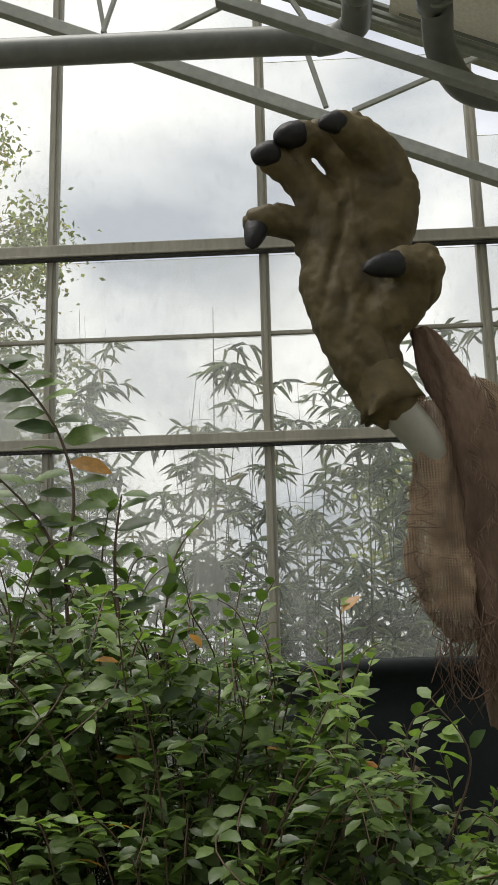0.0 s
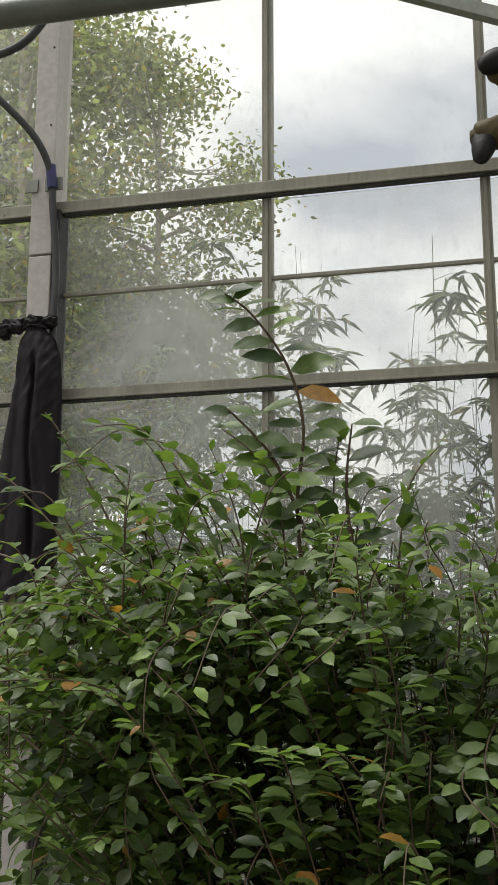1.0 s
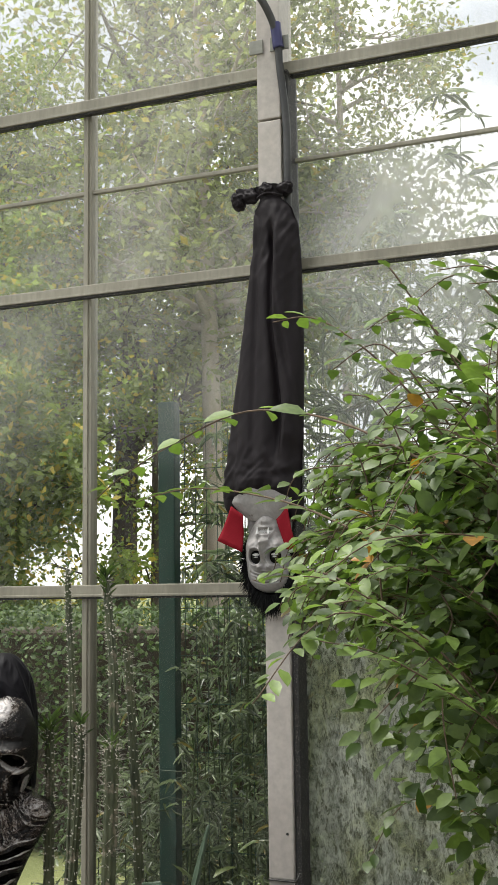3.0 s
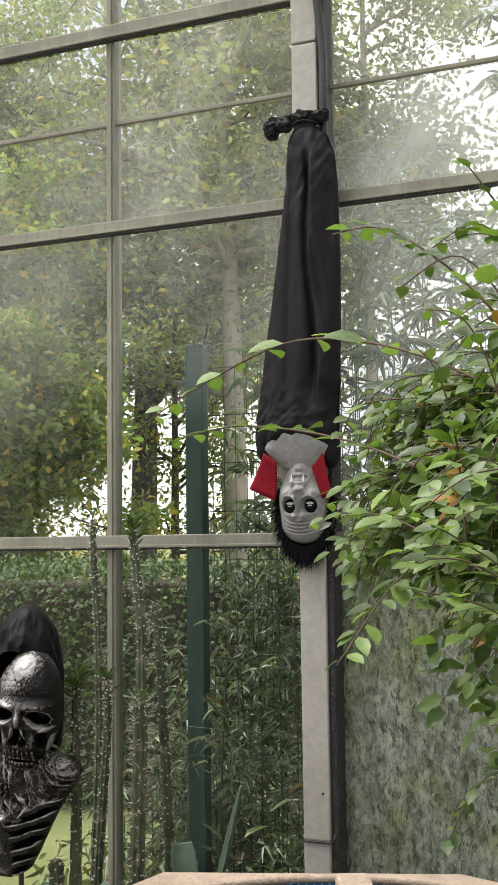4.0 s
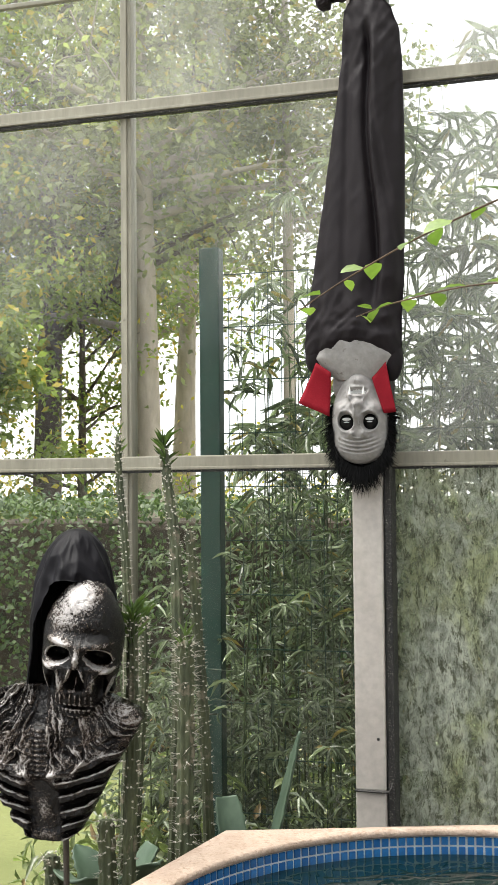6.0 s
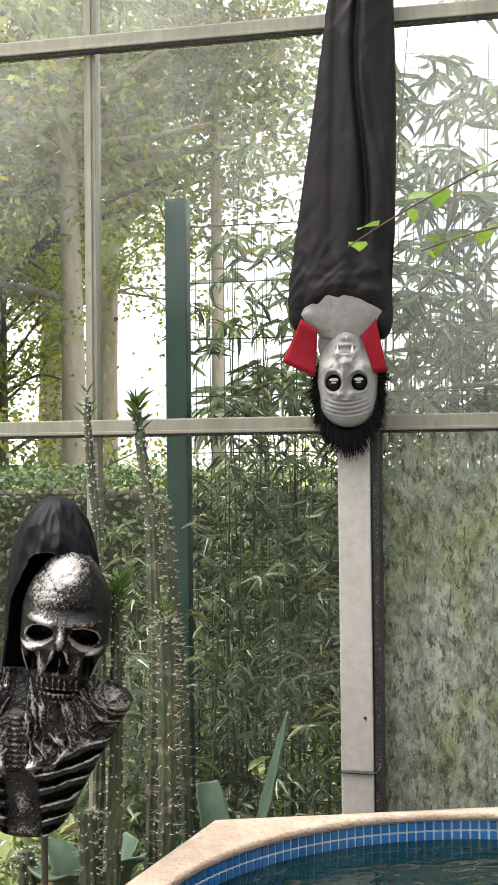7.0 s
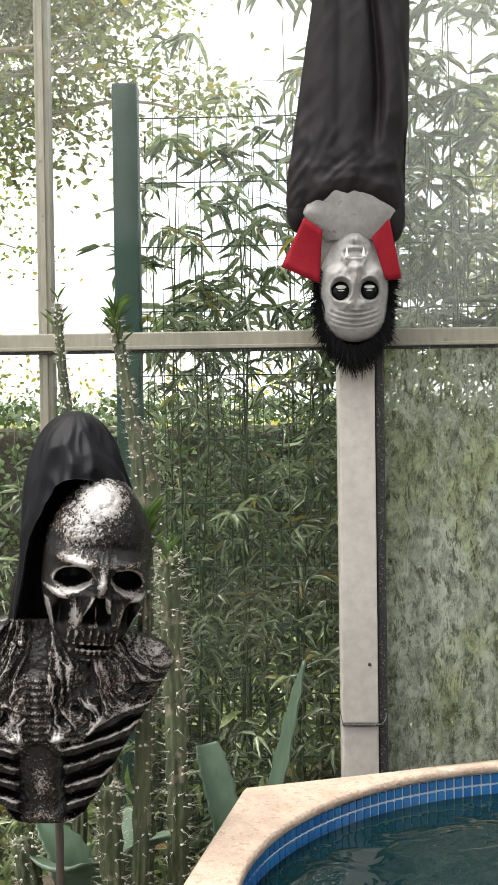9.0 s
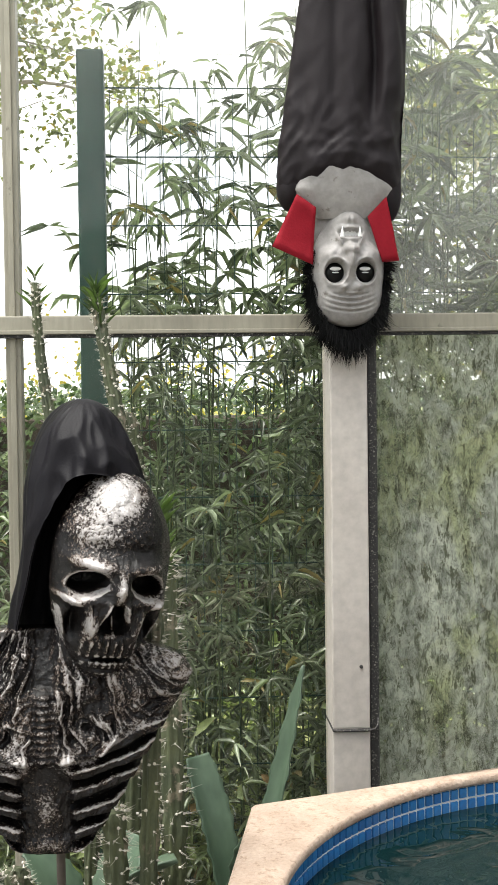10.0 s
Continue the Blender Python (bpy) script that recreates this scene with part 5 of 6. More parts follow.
# ---- skull bust with black hood, one mesh ----
def skull_bust():
    random.seed(4)
    bm = bmesh.new()
    O = Vector((-2.55, 3.56, 0.28))
    C = Vector((-2.462, 3.512, 1.196))
    turn = Matrix.Rotation(radians(16), 3, "Z") @ Matrix.Rotation(radians(7), 3, "Y") @ Matrix.Rotation(radians(4), 3, "X")

    def place(v):
        return C + turn @ v - O

    def band(a, b, soft, x):
        return ease(a - soft, a + soft, x) * (1 - ease(b - soft, b + soft, x))

    def height(X, Z):
        x = abs(X)
        # sockets with a hard upper rim, brow ridges that drop towards the nose
        h = -0.060 * math.exp(-(((x - 0.049) / 0.027) ** 2 + ((Z + 0.004 + 0.18 * (x - 0.049)) / 0.0175) ** 2) ** 3)
        h += 0.020 * gauss((x - 0.044) / 0.042, (Z - 0.026 - 0.10 * (x - 0.03)) / 0.011)
        h -= 0.007 * gauss((x - 0.030) / 0.05, (Z - 0.052) / 0.012)
        h += 0.007 * gauss((x - 0.049) / 0.030, (Z + 0.031) / 0.007)
        # nose bone and the hollow below it
        h += 0.026 * gauss(x / 0.011, (Z + 0.006) / 0.026) + 0.012 * gauss((x - 0.015) / 0.006, (Z + 0.046) / 0.020)
        h -= 0.046 * math.exp(-((x / (0.009 + 0.30 * max(0.0, -0.034 - Z))) ** 4 + ((Z + 0.060) / 0.023) ** 4))
        h += 0.014 * gauss(x / 0.003, (Z + 0.070) / 0.014)
        # cheek bones sweep out and down, hollow cheeks below, jaw bars outside
        h += 0.030 * gauss((x - 0.074) / 0.020, (Z + 0.034 - 0.30 * (x - 0.074)) / 0.009)
        h += 0.016 * gauss((x - 0.040 - 0.25 * (Z + 0.07)) / 0.011, (Z + 0.070) / 0.026)
        h -= 0.050 * gauss((x - 0.060) / 0.013, (Z + 0.078) / 0.030)
        h += 0.020 * gauss((x - 0.076 - 0.30 * (Z + 0.09)) / 0.0065) * band(-0.150, -0.050, 0.015, Z)
        # teeth: a long uneven row above, a shorter one below, dark slit between
        arc = Z + 2.2 * x * x
        upper = band(-0.128, -0.096, 0.004, arc) * (1 - ease(0.044, 0.052, x))
        lower = band(-0.150, -0.134, 0.003, arc) * (1 - ease(0.036, 0.044, x))
        root = abs(math.sin(X * math.pi / 0.0125 + 0.4)) ** 0.7
        h += upper * (0.007 * root - 0.003) + lower * (0.005 * abs(math.sin(X * math.pi / 0.0105)) ** 0.7)
        h -= 0.020 * gauss(x / 0.050, (arc + 0.131) / 0.0042)
        h += 0.010 * gauss(x / 0.036, (Z + 0.164) / 0.010) - 0.010 * gauss(x / 0.034, (Z + 0.152) / 0.004)
        # temples and pitted bone
        h -= 0.012 * gauss((x - 0.088) / 0.016, (Z - 0.045) / 0.034)
        p = Vector((X * 60, 2.0, Z * 60))
        h += 0.0022 * noise.noise(p) + 0.0016 * noise.noise(p * 2.3) + 0.0010 * noise.noise(p * 5)
        h += 0.005 * (1 - abs(noise.noise(Vector((X * 120, 5.0, Z * 40))))) * (1 - ease(-0.045, -0.02, Z)) - 0.003
        return h

    # Drybrush silver, with sky glints painted onto forehead, nose, brow and cheek
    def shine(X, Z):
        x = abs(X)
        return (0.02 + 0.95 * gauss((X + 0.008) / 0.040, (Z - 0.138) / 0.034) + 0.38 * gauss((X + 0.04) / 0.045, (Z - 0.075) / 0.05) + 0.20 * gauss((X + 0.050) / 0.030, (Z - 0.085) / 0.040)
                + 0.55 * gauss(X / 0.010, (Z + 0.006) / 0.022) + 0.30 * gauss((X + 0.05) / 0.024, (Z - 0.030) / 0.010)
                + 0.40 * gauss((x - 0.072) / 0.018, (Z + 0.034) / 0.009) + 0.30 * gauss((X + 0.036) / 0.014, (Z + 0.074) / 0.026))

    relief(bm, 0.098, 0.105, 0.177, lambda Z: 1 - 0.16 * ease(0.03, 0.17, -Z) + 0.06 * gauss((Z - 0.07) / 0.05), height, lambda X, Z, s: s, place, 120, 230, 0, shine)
    # back of the head and neck
    bmesh.ops.create_uvsphere(bm, u_segments=32, v_segments=20, radius=1, matrix=Matrix.Translation(C + Vector((-0.01, 0.055, 0.03)) - O) @ Matrix.Diagonal((0.080, 0.075, 0.13, 1)))
    proud = bm.verts.layers.float.get("raised")
    rows = []
    for i in range(24):
        q = i / 23
        z = 1.13 - 0.17 * q
        row = []
        for k in range(96):
            a = math.tau * k / 96
            cord = (1 - abs(noise.noise(Vector((math.cos(a) * 6, math.sin(a) * 6, q * 2.5))))) ** 3
            v = bm.verts.new(Vector((-2.485 - 0.060 * q + (0.060 + 0.026 * q * q) * math.cos(a), 3.548 + 0.02 * q + (0.056 + 0.008 * cord) * math.sin(a), z)) - O)
            v[proud] = 0.45 * cord ** 3
            row.append(v)
        rows.append(row)
    loft(bm, rows, 0)
    # chest: windpipe, collar bones, cords fanning to the shoulders, slanting ribs, breast bone
    front, back = [], []
    nz, ns = 190, 210
    zt, wt = [0.712, 0.722, 0.735, 0.78, 0.90, 1.00, 1.022, 1.045, 1.075, 1.10], [0.035, 0.062, 0.078, 0.108, 0.178, 0.240, 0.250, 0.236, 0.165, 0.085]
    for i in range(nz + 1):
        z = 0.712 + (1.10 - 0.712) * i / nz
        hw = float(np.interp(z, zt, wt))
        r1, r2 = [], []
        for j in range(ns + 1):
            s = -1 + 2 * j / ns
            X = hw * s
            x = abs(X)
            bulge = 0.088 * math.sqrt(max(0.0, 1 - (x / 0.275) ** 2)) * (0.55 + 0.45 * ease(0.72, 0.93, z)) - 0.03 * ease(1.0, 1.10, z)
            wave = 0.010 * noise.noise(Vector((X * 16, 2, z * 16)))
            # ribs below a line that rises outwards
            low = 1 - ease(-0.012, 0.012, z - 0.868 - 0.42 * x)
            flank = ease(0.034, 0.050, x) * low
            ph = (z - 0.30 * x + wave * 0.9 + 0.003 * noise.noise(Vector((X * 50, 4, z * 50)))) / 0.036
            rib = (ease(0.05, 0.22, ph % 1) - ease(0.60, 0.78, ph % 1)) * flank
            groove = gauss((ph % 1 - 0.90) / 0.10) * flank
            # cords from the neck to the shoulder
            ang = math.atan2(X, 1.20 - z)
            warp = 1.1 * noise.noise(Vector((X * 14, 5.0, z * 14))) + 0.5 * noise.noise(Vector((X * 34, 9.0, z * 34)))
            cords = (1 - abs(noise.noise(Vector((ang * 9 + warp, 3.0, z * 13 + x * 10 + 0.6 * warp))))) ** 3
            fine = (1 - abs(noise.noise(Vector((ang * 26 + 2.4 * warp, 8.0, z * 24 + warp))))) ** 2
            upper = (1 - low) * ease(0.012, 0.030, x)
            cap = gauss((x - 0.205) / 0.050, (z - 1.03) / 0.030)
            pipe = gauss(x / 0.020) * ease(0.865, 0.885, z) * (1 - ease(0.995, 1.01, z))
            rings = (0.5 + 0.5 * math.sin(z * 520)) * pipe
            clav = gauss((z - 0.872 - 0.46 * (x - 0.03) - 0.012 * math.sin(x * 60)) / 0.010) * band(0.026, 0.130, 0.012, x)
            knob = gauss((x - 0.036) / 0.020, (z - 0.868) / 0.018)
            breast = gauss(x / 0.024, (z - 0.795) / 0.050) + 0.8 * gauss(x / 0.050, (z - 0.728) / 0.013)
            h = bulge + 0.020 * rib - 0.014 * groove + upper * (0.014 * cords + 0.012 * fine) + 0.020 * cap + 0.018 * pipe + 0.004 * rings + 0.018 * clav + 0.016 * knob + 0.013 * breast + 0.003 * noise.noise(Vector((X * 90, 1.0, z * 90))) + 0.0018 * noise.noise(Vector((X * 200, 1.0, z * 200))) - 0.014 * gauss((1 - abs(s)) / 0.05)
            v = bm.verts.new(Vector((-2.572 + X, 3.590 - h, z)) - O)
            edge = gauss((ph % 1 - 0.60) / 0.07) * flank
            v[proud] = min(1.0, max(0.0, 0.02 + 0.75 * edge * (0.4 + 0.6 * abs(noise.noise(Vector((X * 20, 6, z * 40))))) * 1.6 + upper * (0.45 * cords ** 4 + 0.42 * fine ** 4) + 0.35 * rings + 0.45 * clav ** 2 + 0.32 * knob ** 2 + 0.42 * breast ** 2 + 0.12 * (1 - abs(noise.noise(Vector((X * 50, 2.0, z * 50))))) ** 3))
            r1.append(v)
            r2.append(bm.verts.new(Vector((-2.572 + X * 0.97, 3.612 - bulge * 0.6, z)) - O))
        front.append(r1)
        back.append(r2)
    loft(bm, front, 0, False)
    loft(bm, [r[::-1] for r in back], 0, False)
    rim = lambda g: g[0] + [r[-1] for r in g[1:]] + g[-1][-2::-1] + [r[0] for r in g[-2:0:-1]]
    loft(bm, [rim(back), rim(front)], 0)
    # hood: cloth over the crown, open in front, hanging behind
    H = Vector((-2.496, 3.537, 1.222))
    nu, nv = 144, 60
    outer, inner = [], []
    for i in range(nv + 1):
        q = i / nv
        r1, r2 = [], []
        for j in range(nu):
            u = -math.pi + math.tau * j / nu       # 0 faces front
            w = abs((u + 0.06) / radians(86 if u < -0.06 else 104))
            low = 1.372 - 0.27 * min(1, w) ** 2.6 - 0.07 * ease(0.9, 1.2, w) * (1.5 if u < 0 else 0.4)
            top = 0.268
            z = top + (low - 1.222 - top) * q ** 1.25
            rad = max(0.0, 1 - (max(z, 0) / top) ** 2.5) ** 0.5 if z > 0 else 1.0 - 0.25 * z
            drape = math.cos(u * 5 + 2.2 * q + 1.5 * noise.noise(Vector((u * 0.9, q * 2, 1))))
            f = 1 + 0.035 * q * drape + 0.05 * noise.noise(Vector((math.cos(u) * 2.0, math.sin(u) * 2.0, q * 3))) - 0.26 * abs(noise.noise(Vector((math.cos(u) * 1.9 + q, math.sin(u) * 1.9, q * 1.4 + 4)))) * (0.5 + 0.6 * q) - 0.10 * abs(noise.noise(Vector((math.cos(u) * 4 - q, math.sin(u) * 4, q * 2.5 + 9)))) + 0.09
            lean = ease(0, 1, z / top)
            p = turn @ Vector((0.104 * rad * f * math.sin(u), -0.126 * rad * f * math.cos(u) + 0.010, z)) + Vector((-0.034 * lean, 0.03 * lean, 0)) + H
            r1.append(bm.verts.new(p - O))
            c = Vector((H.x, H.y, p.z))
            r2.append(bm.verts.new(c + (p - c) * 0.975 - O))
        outer.append(r1)
        inner.append(r2)
    loft(bm, outer, 1)
    loft(bm, [r[::-1] for r in inner], 1)
    loft(bm, [inner[-1], outer[-1]], 1)
    # stake that carries it
    tube(bm, [Vector((-2.56, 3.63, 0.24)) - O, Vector((-2.56, 3.615, 1.05)) - O], 0.008, 10, True, 2)
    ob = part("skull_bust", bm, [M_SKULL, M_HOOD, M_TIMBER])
    ob.location = O
    ob.data.polygons.foreach_set("use_smooth", [True] * len(ob.data.polygons))
    return tagged(ob, "black and silver skull bust wearing a black cloth hood", "bust")


skull_bust()


# ---- monster arm with claws, one mesh ----
def fused(bm, voxel, turns):
    """Melts overlapping solids into one smooth skin."""
    me = bpy.data.meshes.new("melt")
    bm.to_mesh(me)
    bm.free()
    ob = new("melt", me)
    m = ob.modifiers.new("melt", "REMESH")
    m.mode, m.voxel_size = "VOXEL", voxel
    s = ob.modifiers.new("smooth", "SMOOTH")
    s.factor, s.iterations = 0.6, turns
    out = bmesh.new()
    out.from_mesh(ob.evaluated_get(bpy.context.evaluated_depsgraph_get()).data)
    bpy.data.objects.remove(ob)
    bpy.data.meshes.remove(me)
    return out


def monster_arm():
    random.seed(6)
    O = Vector((0.22, 2.76, 0.0))

    def at(u, v, d=0.0):
        """A spot on the hand's plane, u across and v down from its top."""
        k = float(np.interp(v, [190, 400, 960, 1240], [0.00118, 0.00114, 0.00106, 0.00102]))
        z = float(np.interp(v, [190, 440, 620, 700, 780, 960, 1130, 1240, 1400], [3.039, 2.715, 2.496, 2.391, 2.3, 2.102, 1.923, 1.811, 1.655]))
        return Vector((-0.174 + (u - 441) * k, 2.52 + d, z))

    def palm(u, v, d=0.0):
        return at(u - 4, 500 + (v - 478) * 0.93, d)

    bm = bmesh.new()
    def ball(p, r, flat=1.0):
        bmesh.ops.create_icosphere(bm, subdivisions=3, radius=1, matrix=Matrix.Translation(p) @ Matrix.Diagonal((r, r * flat, r, 1)))
    def limb(*spots):
        pts = [Vector(p) for p, r in spots]
        tube(bm, pts, [r for p, r in spots], 14)
        for p, r in spots:
            ball(p, r)
    for u, v, r in ((640, 575, 0.082), (622, 480, 0.098), (630, 405, 0.090), (672, 360, 0.066), (686, 430, 0.066), (664, 630, 0.066), (565, 420, 0.042), (590, 365, 0.050)):
        ball(palm(u, v), r, 0.55)
    limb((palm(580, 400), 0.046), (palm(592, 480), 0.062), (palm(618, 560), 0.066), (palm(652, 640), 0.060))
    limb((palm(640, 610), 0.064), (palm(672, 665), 0.058), (palm(695, 700), 0.056))
    limb((palm(690, 560, -0.01), 0.055), (palm(745, 505, -0.03), 0.050), (palm(752, 480, -0.06), 0.046), (palm(712, 482, -0.085), 0.034), (palm(690, 488, -0.09), 0.026))
    limb((palm(700, 380), 0.058), (palm(712, 320, -0.01), 0.055), (palm(690, 268, -0.03), 0.050), (palm(640, 240, -0.09), 0.042), (palm(612, 236, -0.11), 0.030))
    limb((palm(660, 330), 0.055), (palm(640, 270, 0.01), 0.050), (palm(590, 214, -0.01), 0.044), (palm(545, 222, -0.04), 0.036))
    limb((palm(600, 360), 0.048), (palm(565, 310), 0.044), (palm(535, 275, -0.02), 0.040), (palm(495, 258, -0.04), 0.034))
    limb((palm(585, 400), 0.044), (palm(540, 372), 0.036), (palm(497, 362, -0.02), 0.035), (palm(468, 372, -0.03), 0.032))
    out = fused(bm, 0.0065, 12)
    for v in out.verts:
        p = v.co
        v.co += v.normal * (0.004 * noise.noise(p * 26) + 0.003 * noise.noise(p * 70) - 0.006 * (1 - min(1, 9 * abs(noise.noise(Vector((p.x * 14 + p.z * 5, p.y * 5, p.z * 6)))))) - 0.020 * gauss((p.x - 0.015 - 0.25 * (p.z - 2.73)) / 0.008) * gauss((p.z - 2.70) / 0.10) - 0.014 * gauss((p.x - 0.065 + 0.5 * (p.z - 2.70)) / 0.008) * gauss((p.z - 2.68) / 0.09) - 0.010 * gauss((p.x + 0.05 - 0.4 * (p.z - 2.75)) / 0.007) * gauss((p.z - 2.75) / 0.06))
    for f in out.faces:
        f.smooth = True
    bm = out
    arm = thing("monster_arm", "raised brown latex monster claw with a ragged burlap sleeve", "prop", O)

    def piece(name, made, material, label="", smooth=True):
        for v in made.verts:
            v.co -= O
        return part(name, made, material, arm, label, smooth)

    piece("latex_glove", bm, M_LATEX)
    for a, b, r in ((palm(548, 222, -0.05), palm(503, 232, -0.075), 0.033), (palm(618, 236, -0.115), palm(580, 240, -0.140), 0.026), (palm(505, 256, -0.05), palm(462, 260, -0.065), 0.031), (palm(468, 376, -0.03), palm(457, 416, -0.045), 0.027), (palm(716, 486, -0.09), palm(648, 498, -0.125), 0.029)):
        d = b - a
        path = [a + d * t + Vector((0, -0.012, -0.016)) * t * t for t in (0, 0.15, 0.35, 0.6, 0.85, 1.0)]
        bm = bmesh.new()
        tube(bm, path, [0.88 * r * q for q in (0.9, 1.02, 1.0, 0.88, 0.60, 0.16)], 16)
        for v in bm.verts:
            v.co += Vector((0.003, 0.003, 0.003)) * noise.noise(v.co * 60)
        piece("finger_claw", bm, M_CLAW, "dark grey blunt claw")
    bm = bmesh.new()
    cuff = tube(bm, [palm(668, 652), palm(682, 676), palm(692, 695), palm(702, 716), palm(694, 700)], [0.060, 0.064, 0.062, 0.068, 0.058], 36, False)
    for k, ring in enumerate(cuff):
        for v in ring:
            v.co += Vector((0.010, 0.006, 0.012)) * noise.noise(v.co * 38 + Vector((k, 0, 0)))
    piece("glove_cuff", bm, M_LATEX)
    bm = bmesh.new()
    tube(bm, smooth_path([palm(680, 670), palm(712, 720), palm(775, 800, 0.03), palm(860, 960, 0.12), Vector((0.42, 2.80, 1.5)), Vector((0.42, 2.80, 0.0))], 8), 0.038, 20)
    piece("support_tube", bm, M_PVC, "pale plastic tube carrying the hand")

    # sleeve: a rag bound round the arm and drapes of open weave
    def drape(name, spots, seg, seed, material, label=""):
        bm = bmesh.new()
        pts = smooth_path([p for p, r, f in spots], 12)
        n = len(pts)
        rows = []
        for i, p in enumerate(pts):
            t = i / (n - 1) * (len(spots) - 1)
            k = min(len(spots) - 2, int(t))
            r = spots[k][1] + (spots[k + 1][1] - spots[k][1]) * (t - k)
            fl = spots[k][2] + (spots[k + 1][2] - spots[k][2]) * (t - k)
            row = []
            for j in range(seg):
                a = math.tau * j / seg
                w = 1 + 0.26 * noise.noise(Vector((math.cos(a) * 1.6, math.sin(a) * 1.6 + seed, t * 1.3))) + 0.12 * math.sin(a * 5 + t * 2 + seed) + 0.10 * noise.noise(Vector((a * 4, t * 6, seed)))
                row.append(bm.verts.new(p + Vector((r * w * math.cos(a), r * w * fl * math.sin(a), 0.014 * noise.noise(Vector((a, t * 2, seed)))))))
            rows.append(row)
        loft(bm, rows, 0)
        return piece(name, bm, material, label)

    drape("arm_wrap", [(at(748, 585, 0.02), 0.020, 0.7), (at(785, 650, 0.02), 0.038, 0.7), (at(832, 750, 0.0), 0.052, 0.6), (at(862, 880, 0.0), 0.050, 0.6), (at(878, 1030, 0.02), 0.048, 0.6), (at(878, 1160, 0.02), 0.036, 0.6), (at(872, 1290, 0.02), 0.018, 0.6)], 64, 2.0, M_RAG, "dense brown rag bound round the arm")
    drape("sleeve_drape", [(at(745, 705, 0.0), 0.026, 0.7), (at(768, 810, 0.02), 0.044, 0.6), (at(772, 920, 0.02), 0.056, 0.6), (at(782, 1020, 0.02), 0.060, 0.6), (at(802, 1095, 0.02), 0.046, 0.6), (at(812, 1135, 0.02), 0.020, 0.6)], 64, 5.0, M_BURLAP, "open-weave burlap")
    drape("sleeve_drape", [(at(830, 660, 0.06), 0.030, 0.6), (at(900, 740, 0.06), 0.075, 0.6), (at(950, 900, 0.06), 0.100, 0.6), (at(960, 1100, 0.05), 0.09, 0.6), (at(960, 1300, 0.05), 0.06, 0.6)], 64, 8.0, M_BURLAP, "open-weave burlap")
    bm = bmesh.new()
    for i in range(150):
        u = random.choice((random.gauss(850, 12), random.gauss(795, 22), random.gauss(730, 6), random.gauss(870, 20)))
        v = random.uniform(1060, 1150) if u > 760 else random.uniform(850, 1090)
        p = at(u, v, -0.02)
        ln = random.uniform(0.03, 0.16) if u > 760 else random.uniform(0.01, 0.035)
        tube(bm, smooth_path([p, p + Vector((random.uniform(-.02, .02), random.uniform(-.02, .01), -ln * 0.5)), p + Vector((random.uniform(-.04, .05), random.uniform(-.02, .02), -ln))], 3), random.uniform(0.0005, 0.0013), 4)
    for i in range(140):
        q = i / 140
        p = at(835 + 22 * math.sin(q * 18) + 22 * q, 680 + q * 500, -0.05)
        strand(bm, p, (random.uniform(-.5, .8), random.uniform(-.6, 0), random.uniform(-1, -.2)), random.uniform(0.02, 0.05), 0.0009, 0)
    tube(bm, smooth_path([at(785, 1130, -0.02), at(790, 1200, -0.02), at(815, 1240, -0.03), at(850, 1225, -0.03)], 6), 0.0015, 5)
    tagged(piece("loose_threads", bm, M_RAG, "frayed brown threads"), kind="stuff")
    return arm


monster_arm()


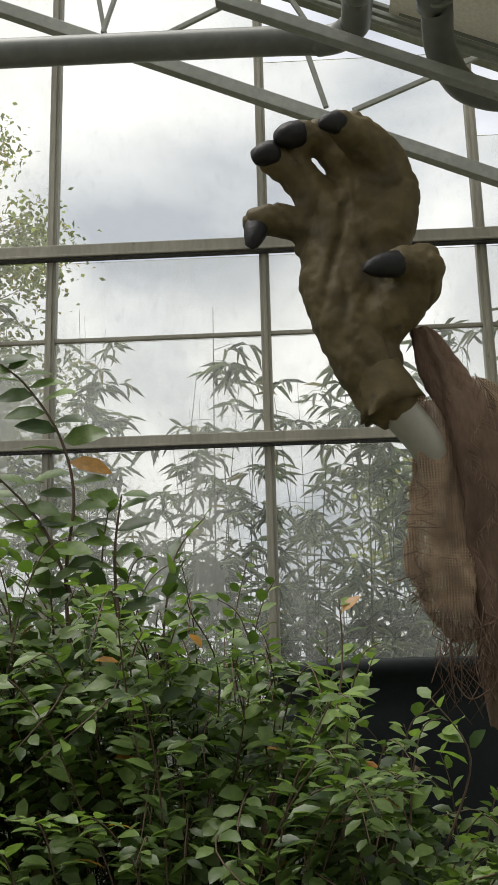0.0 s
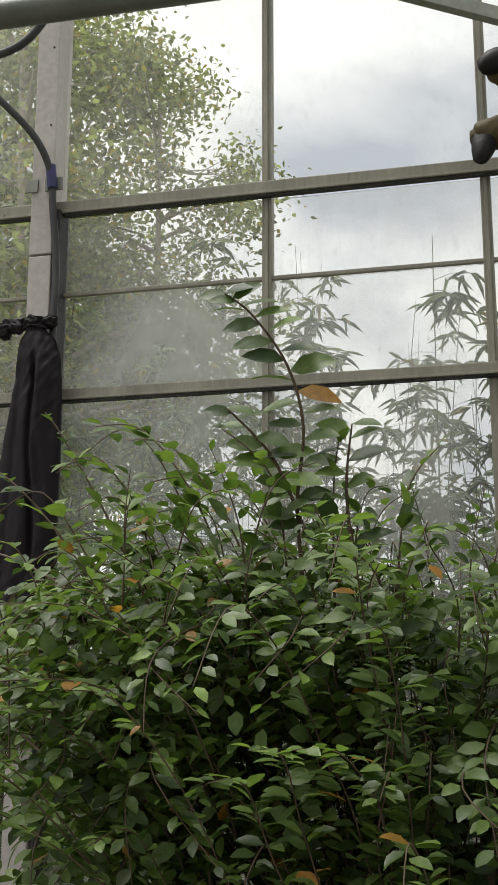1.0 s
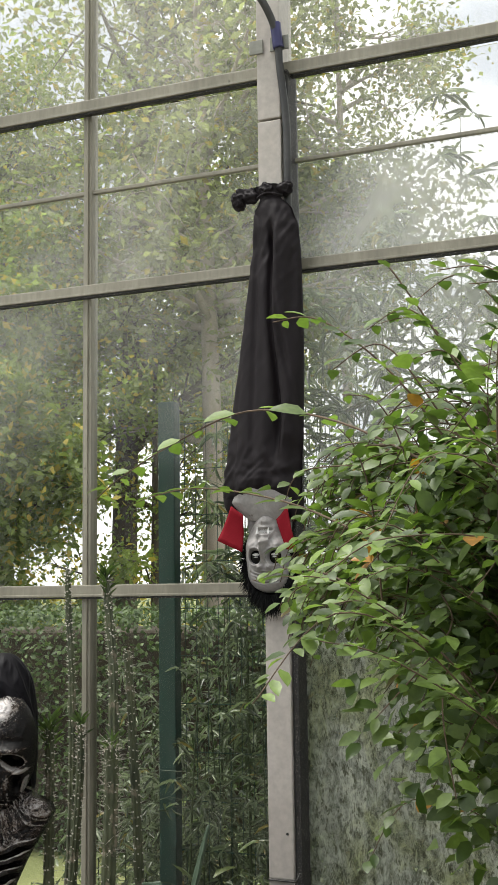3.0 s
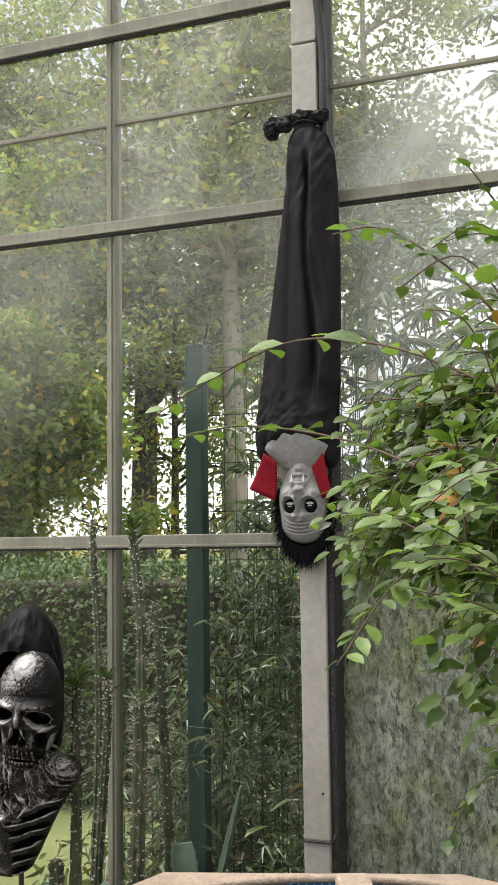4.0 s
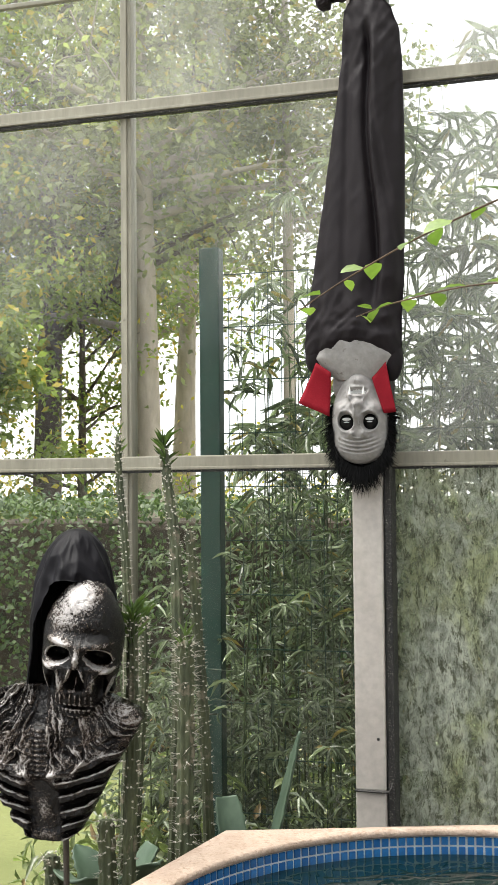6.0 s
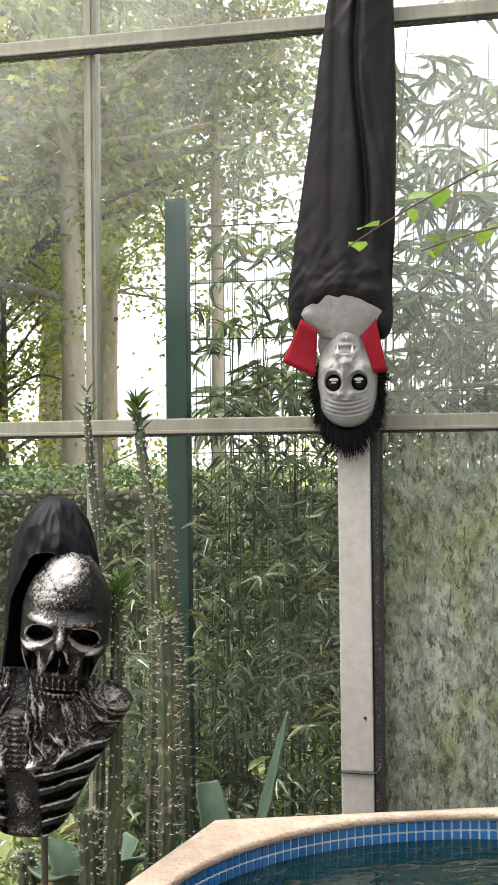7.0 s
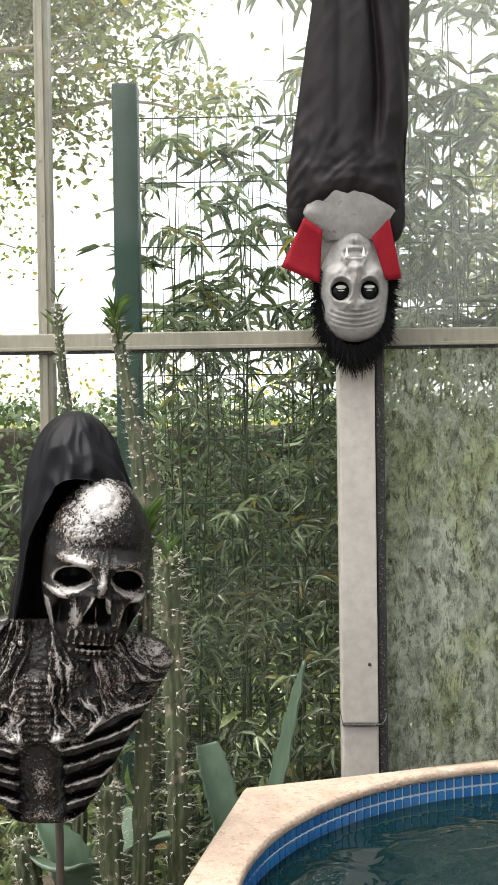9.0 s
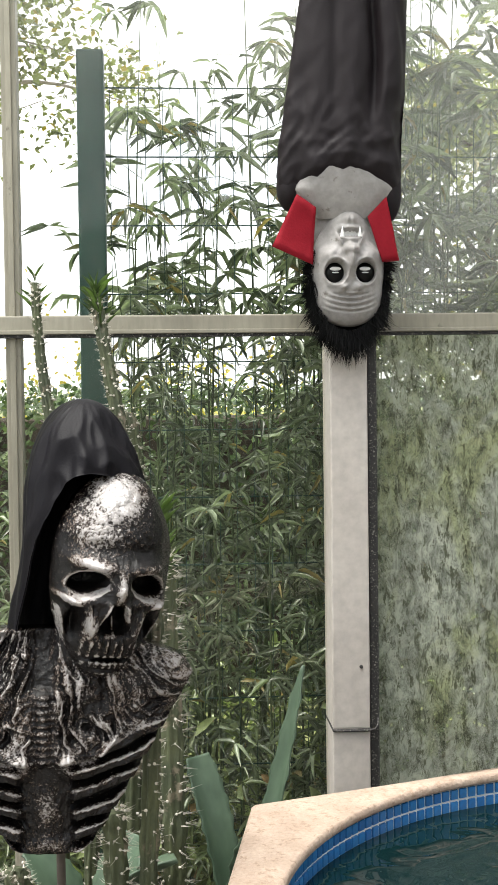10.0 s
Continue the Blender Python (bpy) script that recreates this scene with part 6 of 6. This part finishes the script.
# ---- spiny succulents and agave in the bed ----
def cactus(label, pts, r0, r1, tuft=0, seed=0, spike=0.012):
    random.seed(seed)
    r0, r1 = r0 * 0.66, r1 * 0.66
    foot = Vector(pts[0])
    t = thing("columnar_cactus", label, "cactus", foot, "succulents in the bed")
    path = [p - foot for p in smooth_path(pts, 22)]
    n = len(path)
    bm, sp = bmesh.new(), bmesh.new()
    rows, seg, ribs = [], 42, 7
    up = Vector((1, 0, 0))
    for i, p in enumerate(path):
        s = i / (n - 1)
        r = (r0 + (r1 - r0) * s) * (1 + 0.10 * noise.noise(Vector((seed, 0, s * 26)))) * (1.0 if s < 0.97 else 0.75)
        row = []
        for j in range(seg):
            a = math.tau * j / seg + 0.5 * s
            w = 1 + 0.16 * math.cos(ribs * a) + 0.10 * math.sin(i * 1.3 + seed) * math.cos(ribs * a) + 0.09 * noise.noise(Vector((math.cos(a) * 1.5, math.sin(a) * 1.5, i * 0.35 + seed)))
            row.append(bm.verts.new(p + Vector((r * w * math.cos(a), r * w * math.sin(a), 0.002 * noise.noise(Vector((a * 3, s * 30, seed)))))))
        rows.append(row)
        for k in range(ribs):
            a = math.tau * k / ribs - 0.5 * s + random.uniform(-0.25, 0.25)
            if i % 2 == k % 2 and s > 0.03 and random.random() < 0.9:
                d = Vector((math.cos(a), math.sin(a), 0.15))
                c = p + d * r * 1.12 + Vector((0, 0, random.uniform(-0.012, 0.012)))
                bmesh.ops.create_icosphere(sp, subdivisions=1, radius=random.uniform(0.0014, 0.0036), matrix=Matrix.Translation(c))
                for m in range(3):
                    strand(sp, c, d + Vector((random.uniform(-.6, .6), random.uniform(-.6, .6), random.uniform(-.5, .6))), spike * random.uniform(0.6, 1.3), 0.0006, 0, 0)
    loft(bm, rows, 0)
    bm.faces.new(rows[-1])
    bm.faces.new(rows[0][::-1])
    part("stem", bm, M_CACTUS, t, smooth=True)
    tagged(part("spine_cover", sp, M_SPINE, t, "pale spine cushions"), kind="stuff")
    if tuft:
        P, D, N, L, W = [], [], [], [], []
        for i in range(tuft):
            s = random.uniform(0.84, 1.0) if i % 4 else 1.0
            p = path[min(n - 1, int(s * (n - 1)))]
            a = random.uniform(0, math.tau)
            P.append(tuple(p)), D.append((math.cos(a), math.sin(a), random.uniform(1.4, 4.5))), N.append((math.cos(a) * -1, math.sin(a) * -1, 0.6))
            L.append(random.uniform(0.035, 0.078)), W.append(random.uniform(0.005, 0.008))
        leaf_mesh("leaf_tuft", LANCE, P, D, N, L, W, L_TUFT, t)
    return t


cactus("slim grey-green cactus column with brown spiny tip", [(-2.619, 4.118, 0.240), (-2.601, 4.145, 0.898), (-2.614, 4.164, 1.348), (-2.646, 4.191, 1.598), (-2.655, 4.200, 1.754)], 0.024, 0.013, 10, 1)
cactus("tall cactus column with a tuft of narrow leaves", [(-2.459, 4.118, 0.240), (-2.445, 4.154, 0.898), (-2.465, 4.200, 1.349), (-2.497, 4.227, 1.565), (-2.525, 4.250, 1.725)], 0.030, 0.019, 60, 2)
cactus("grey corky cactus column leaning beside another", [(-2.367, 4.227, 0.240), (-2.391, 4.245, 0.799), (-2.424, 4.264, 1.199), (-2.452, 4.282, 1.460)], 0.024, 0.020, 0, 3)
cactus("thick spiny cactus column with a crown of spines", [(-2.367, 3.936, 0.240), (-2.360, 3.963, 0.595), (-2.370, 4.009, 0.946), (-2.378, 4.027, 1.156)], 0.032, 0.034, 14, 4, 0.030)
cactus("short cactus column topped by bright green leaves", [(-2.424, 3.681, 0.240), (-2.404, 3.672, 0.691), (-2.389, 3.652, 1.041), (-2.382, 3.637, 1.256)], 0.026, 0.018, 70, 5)
cactus("cut thick cactus stump with long spines", [(-2.464, 3.681, 0.240), (-2.464, 3.672, 0.541), (-2.469, 3.668, 0.736)], 0.034, 0.030, 0, 6, 0.022)
cactus("slim cactus column with pale spine dots", [(-2.550, 4.009, 0.240), (-2.528, 4.027, 0.696), (-2.511, 4.045, 1.046), (-2.515, 4.054, 1.217)], 0.022, 0.018, 22, 7)
cactus("spiny cactus pad low in the bed", [(-2.612, 3.791, 0.240), (-2.636, 3.754, 0.442), (-2.658, 3.736, 0.612)], 0.05, 0.03, 0, 9, 0.02)


def agave(leaves, at):
    t = thing("agave", "grey-green agave with broad toothed leaves", "agave", at, "succulents in the bed")
    for tip, width, rise, blunt in leaves:
        tip = Vector(tip) - Vector(at)
        bm = bmesh.new()
        mid = tip * 0.5 + Vector((0, 0, rise))
        path = smooth_path([Vector((0, 0, 0.02)), mid, tip], 14)
        n = len(path)
        side = Vector((tip.y, -tip.x, 0))
        side = side.normalized() if side.length > 0.02 else Vector((1, 0, 0))
        if abs(side.x) < 0.5:
            side = Vector((math.copysign(0.8, side.x or 1), side.y, 0)).normalized()
        top, low = [], []
        for i, p in enumerate(path):
            s = i / (n - 1)
            w = width * (0.75 + 0.5 * math.sin(min(1, s * 1.15) * math.pi * 0.6)) * ((1 - s ** 3) if not blunt else (1 - 0.25 * s ** 6)) + 0.0015
            d = (path[min(i + 1, n - 1)] - path[max(i - 1, 0)]).normalized()
            up = side.cross(d).normalized()
            rt, rl = [], []
            for j in range(13):
                u = -1 + j / 6
                tooth = 0.006 * (abs(u) == 1) * (i % 3 == 0) * (s < 0.95)
                o = side * (w * u + math.copysign(tooth, u))
                rt.append(bm.verts.new(p + o + up * (0.25 * w * u * u + 0.002)))
                rl.append(bm.verts.new(p + o + up * (0.25 * w * u * u - 0.014 * (1 - u * u) * (1 - 0.6 * s) - 0.002)))
            top.append(rt)
            low.append(rl)
        loft(bm, top, 0, False)
        loft(bm, [r[::-1] for r in low], 0, False)
        rim = lambda g: g[0] + [r[-1] for r in g[1:]] + g[-1][-2::-1] + [r[0] for r in g[-2:0:-1]]
        loft(bm, [rim(low), rim(top)], 0)
        bmesh.ops.recalc_face_normals(bm, faces=bm.faces)
        part("leaf", bm, M_AGAVE, t, smooth=True)
    return t


agave([((-2.069, 4.131, 0.892), 0.024, -0.02, False), ((-2.312, 4.187, 0.678), 0.034, 0.05, True), ((-2.153, 3.982, 0.595), 0.045, 0.08, False)], (-2.222, 4.082, 0.270))
agave([((-2.437, 3.936, 0.595), 0.046, 0.06, True), ((-2.584, 3.681, 0.571), 0.060, 0.10, True), ((-2.661, 3.900, 0.594), 0.050, 0.08, False), ((-2.356, 3.754, 0.612), 0.050, 0.10, False), ((-2.764, 3.612, 0.441), 0.055, 0.12, False)], (-2.525, 3.863, 0.260))

# ---- mosaic of the pool, last ----
COLS, TW, TH = 208, math.tau * PR / 208, 0.0255
def tile_mesh(bm, w, h, m):
    vs = box(bm, (-w / 2, -0.003, -h / 2), (w / 2, 0.004, h / 2), 0.0)
    for v in vs:
        if v.co.y < 0:
            v.co.x *= 0.92
            v.co.z *= 0.92
    bmesh.ops.transform(bm, matrix=m, verts=vs)
def tile_pose(j, row):
    a = math.tau * (j + 0.5) / COLS
    r = PR + 0.0085
    return Matrix.Translation((r * math.cos(a), r * math.sin(a), 0.6665 - row * TH)) @ Matrix.Rotation(a - math.pi / 2, 4, "Z")
shared = None
bm_rest = bmesh.new()
for j in range(COLS):
    a = 360 * (j + 0.5) / COLS
    for row in range(6):
        if 70 < a < 205 and row < 2:
            if shared is None:
                bm = bmesh.new()
                tile_mesh(bm, TW - 0.0046, TH - 0.0046, Matrix.Identity(4))
                ob = part("tile", bm, M_TILE, pool)
                shared = ob.data
            else:
                ob = new("tile", shared)
                ob.parent = pool
            ob.matrix_basis = tile_pose(j, row)
        else:
            tile_mesh(bm_rest, TW - 0.0046, TH - 0.0046, tile_pose(j, row))
tagged(part("mosaic", bm_rest, M_TILE, pool), kind="stuff")
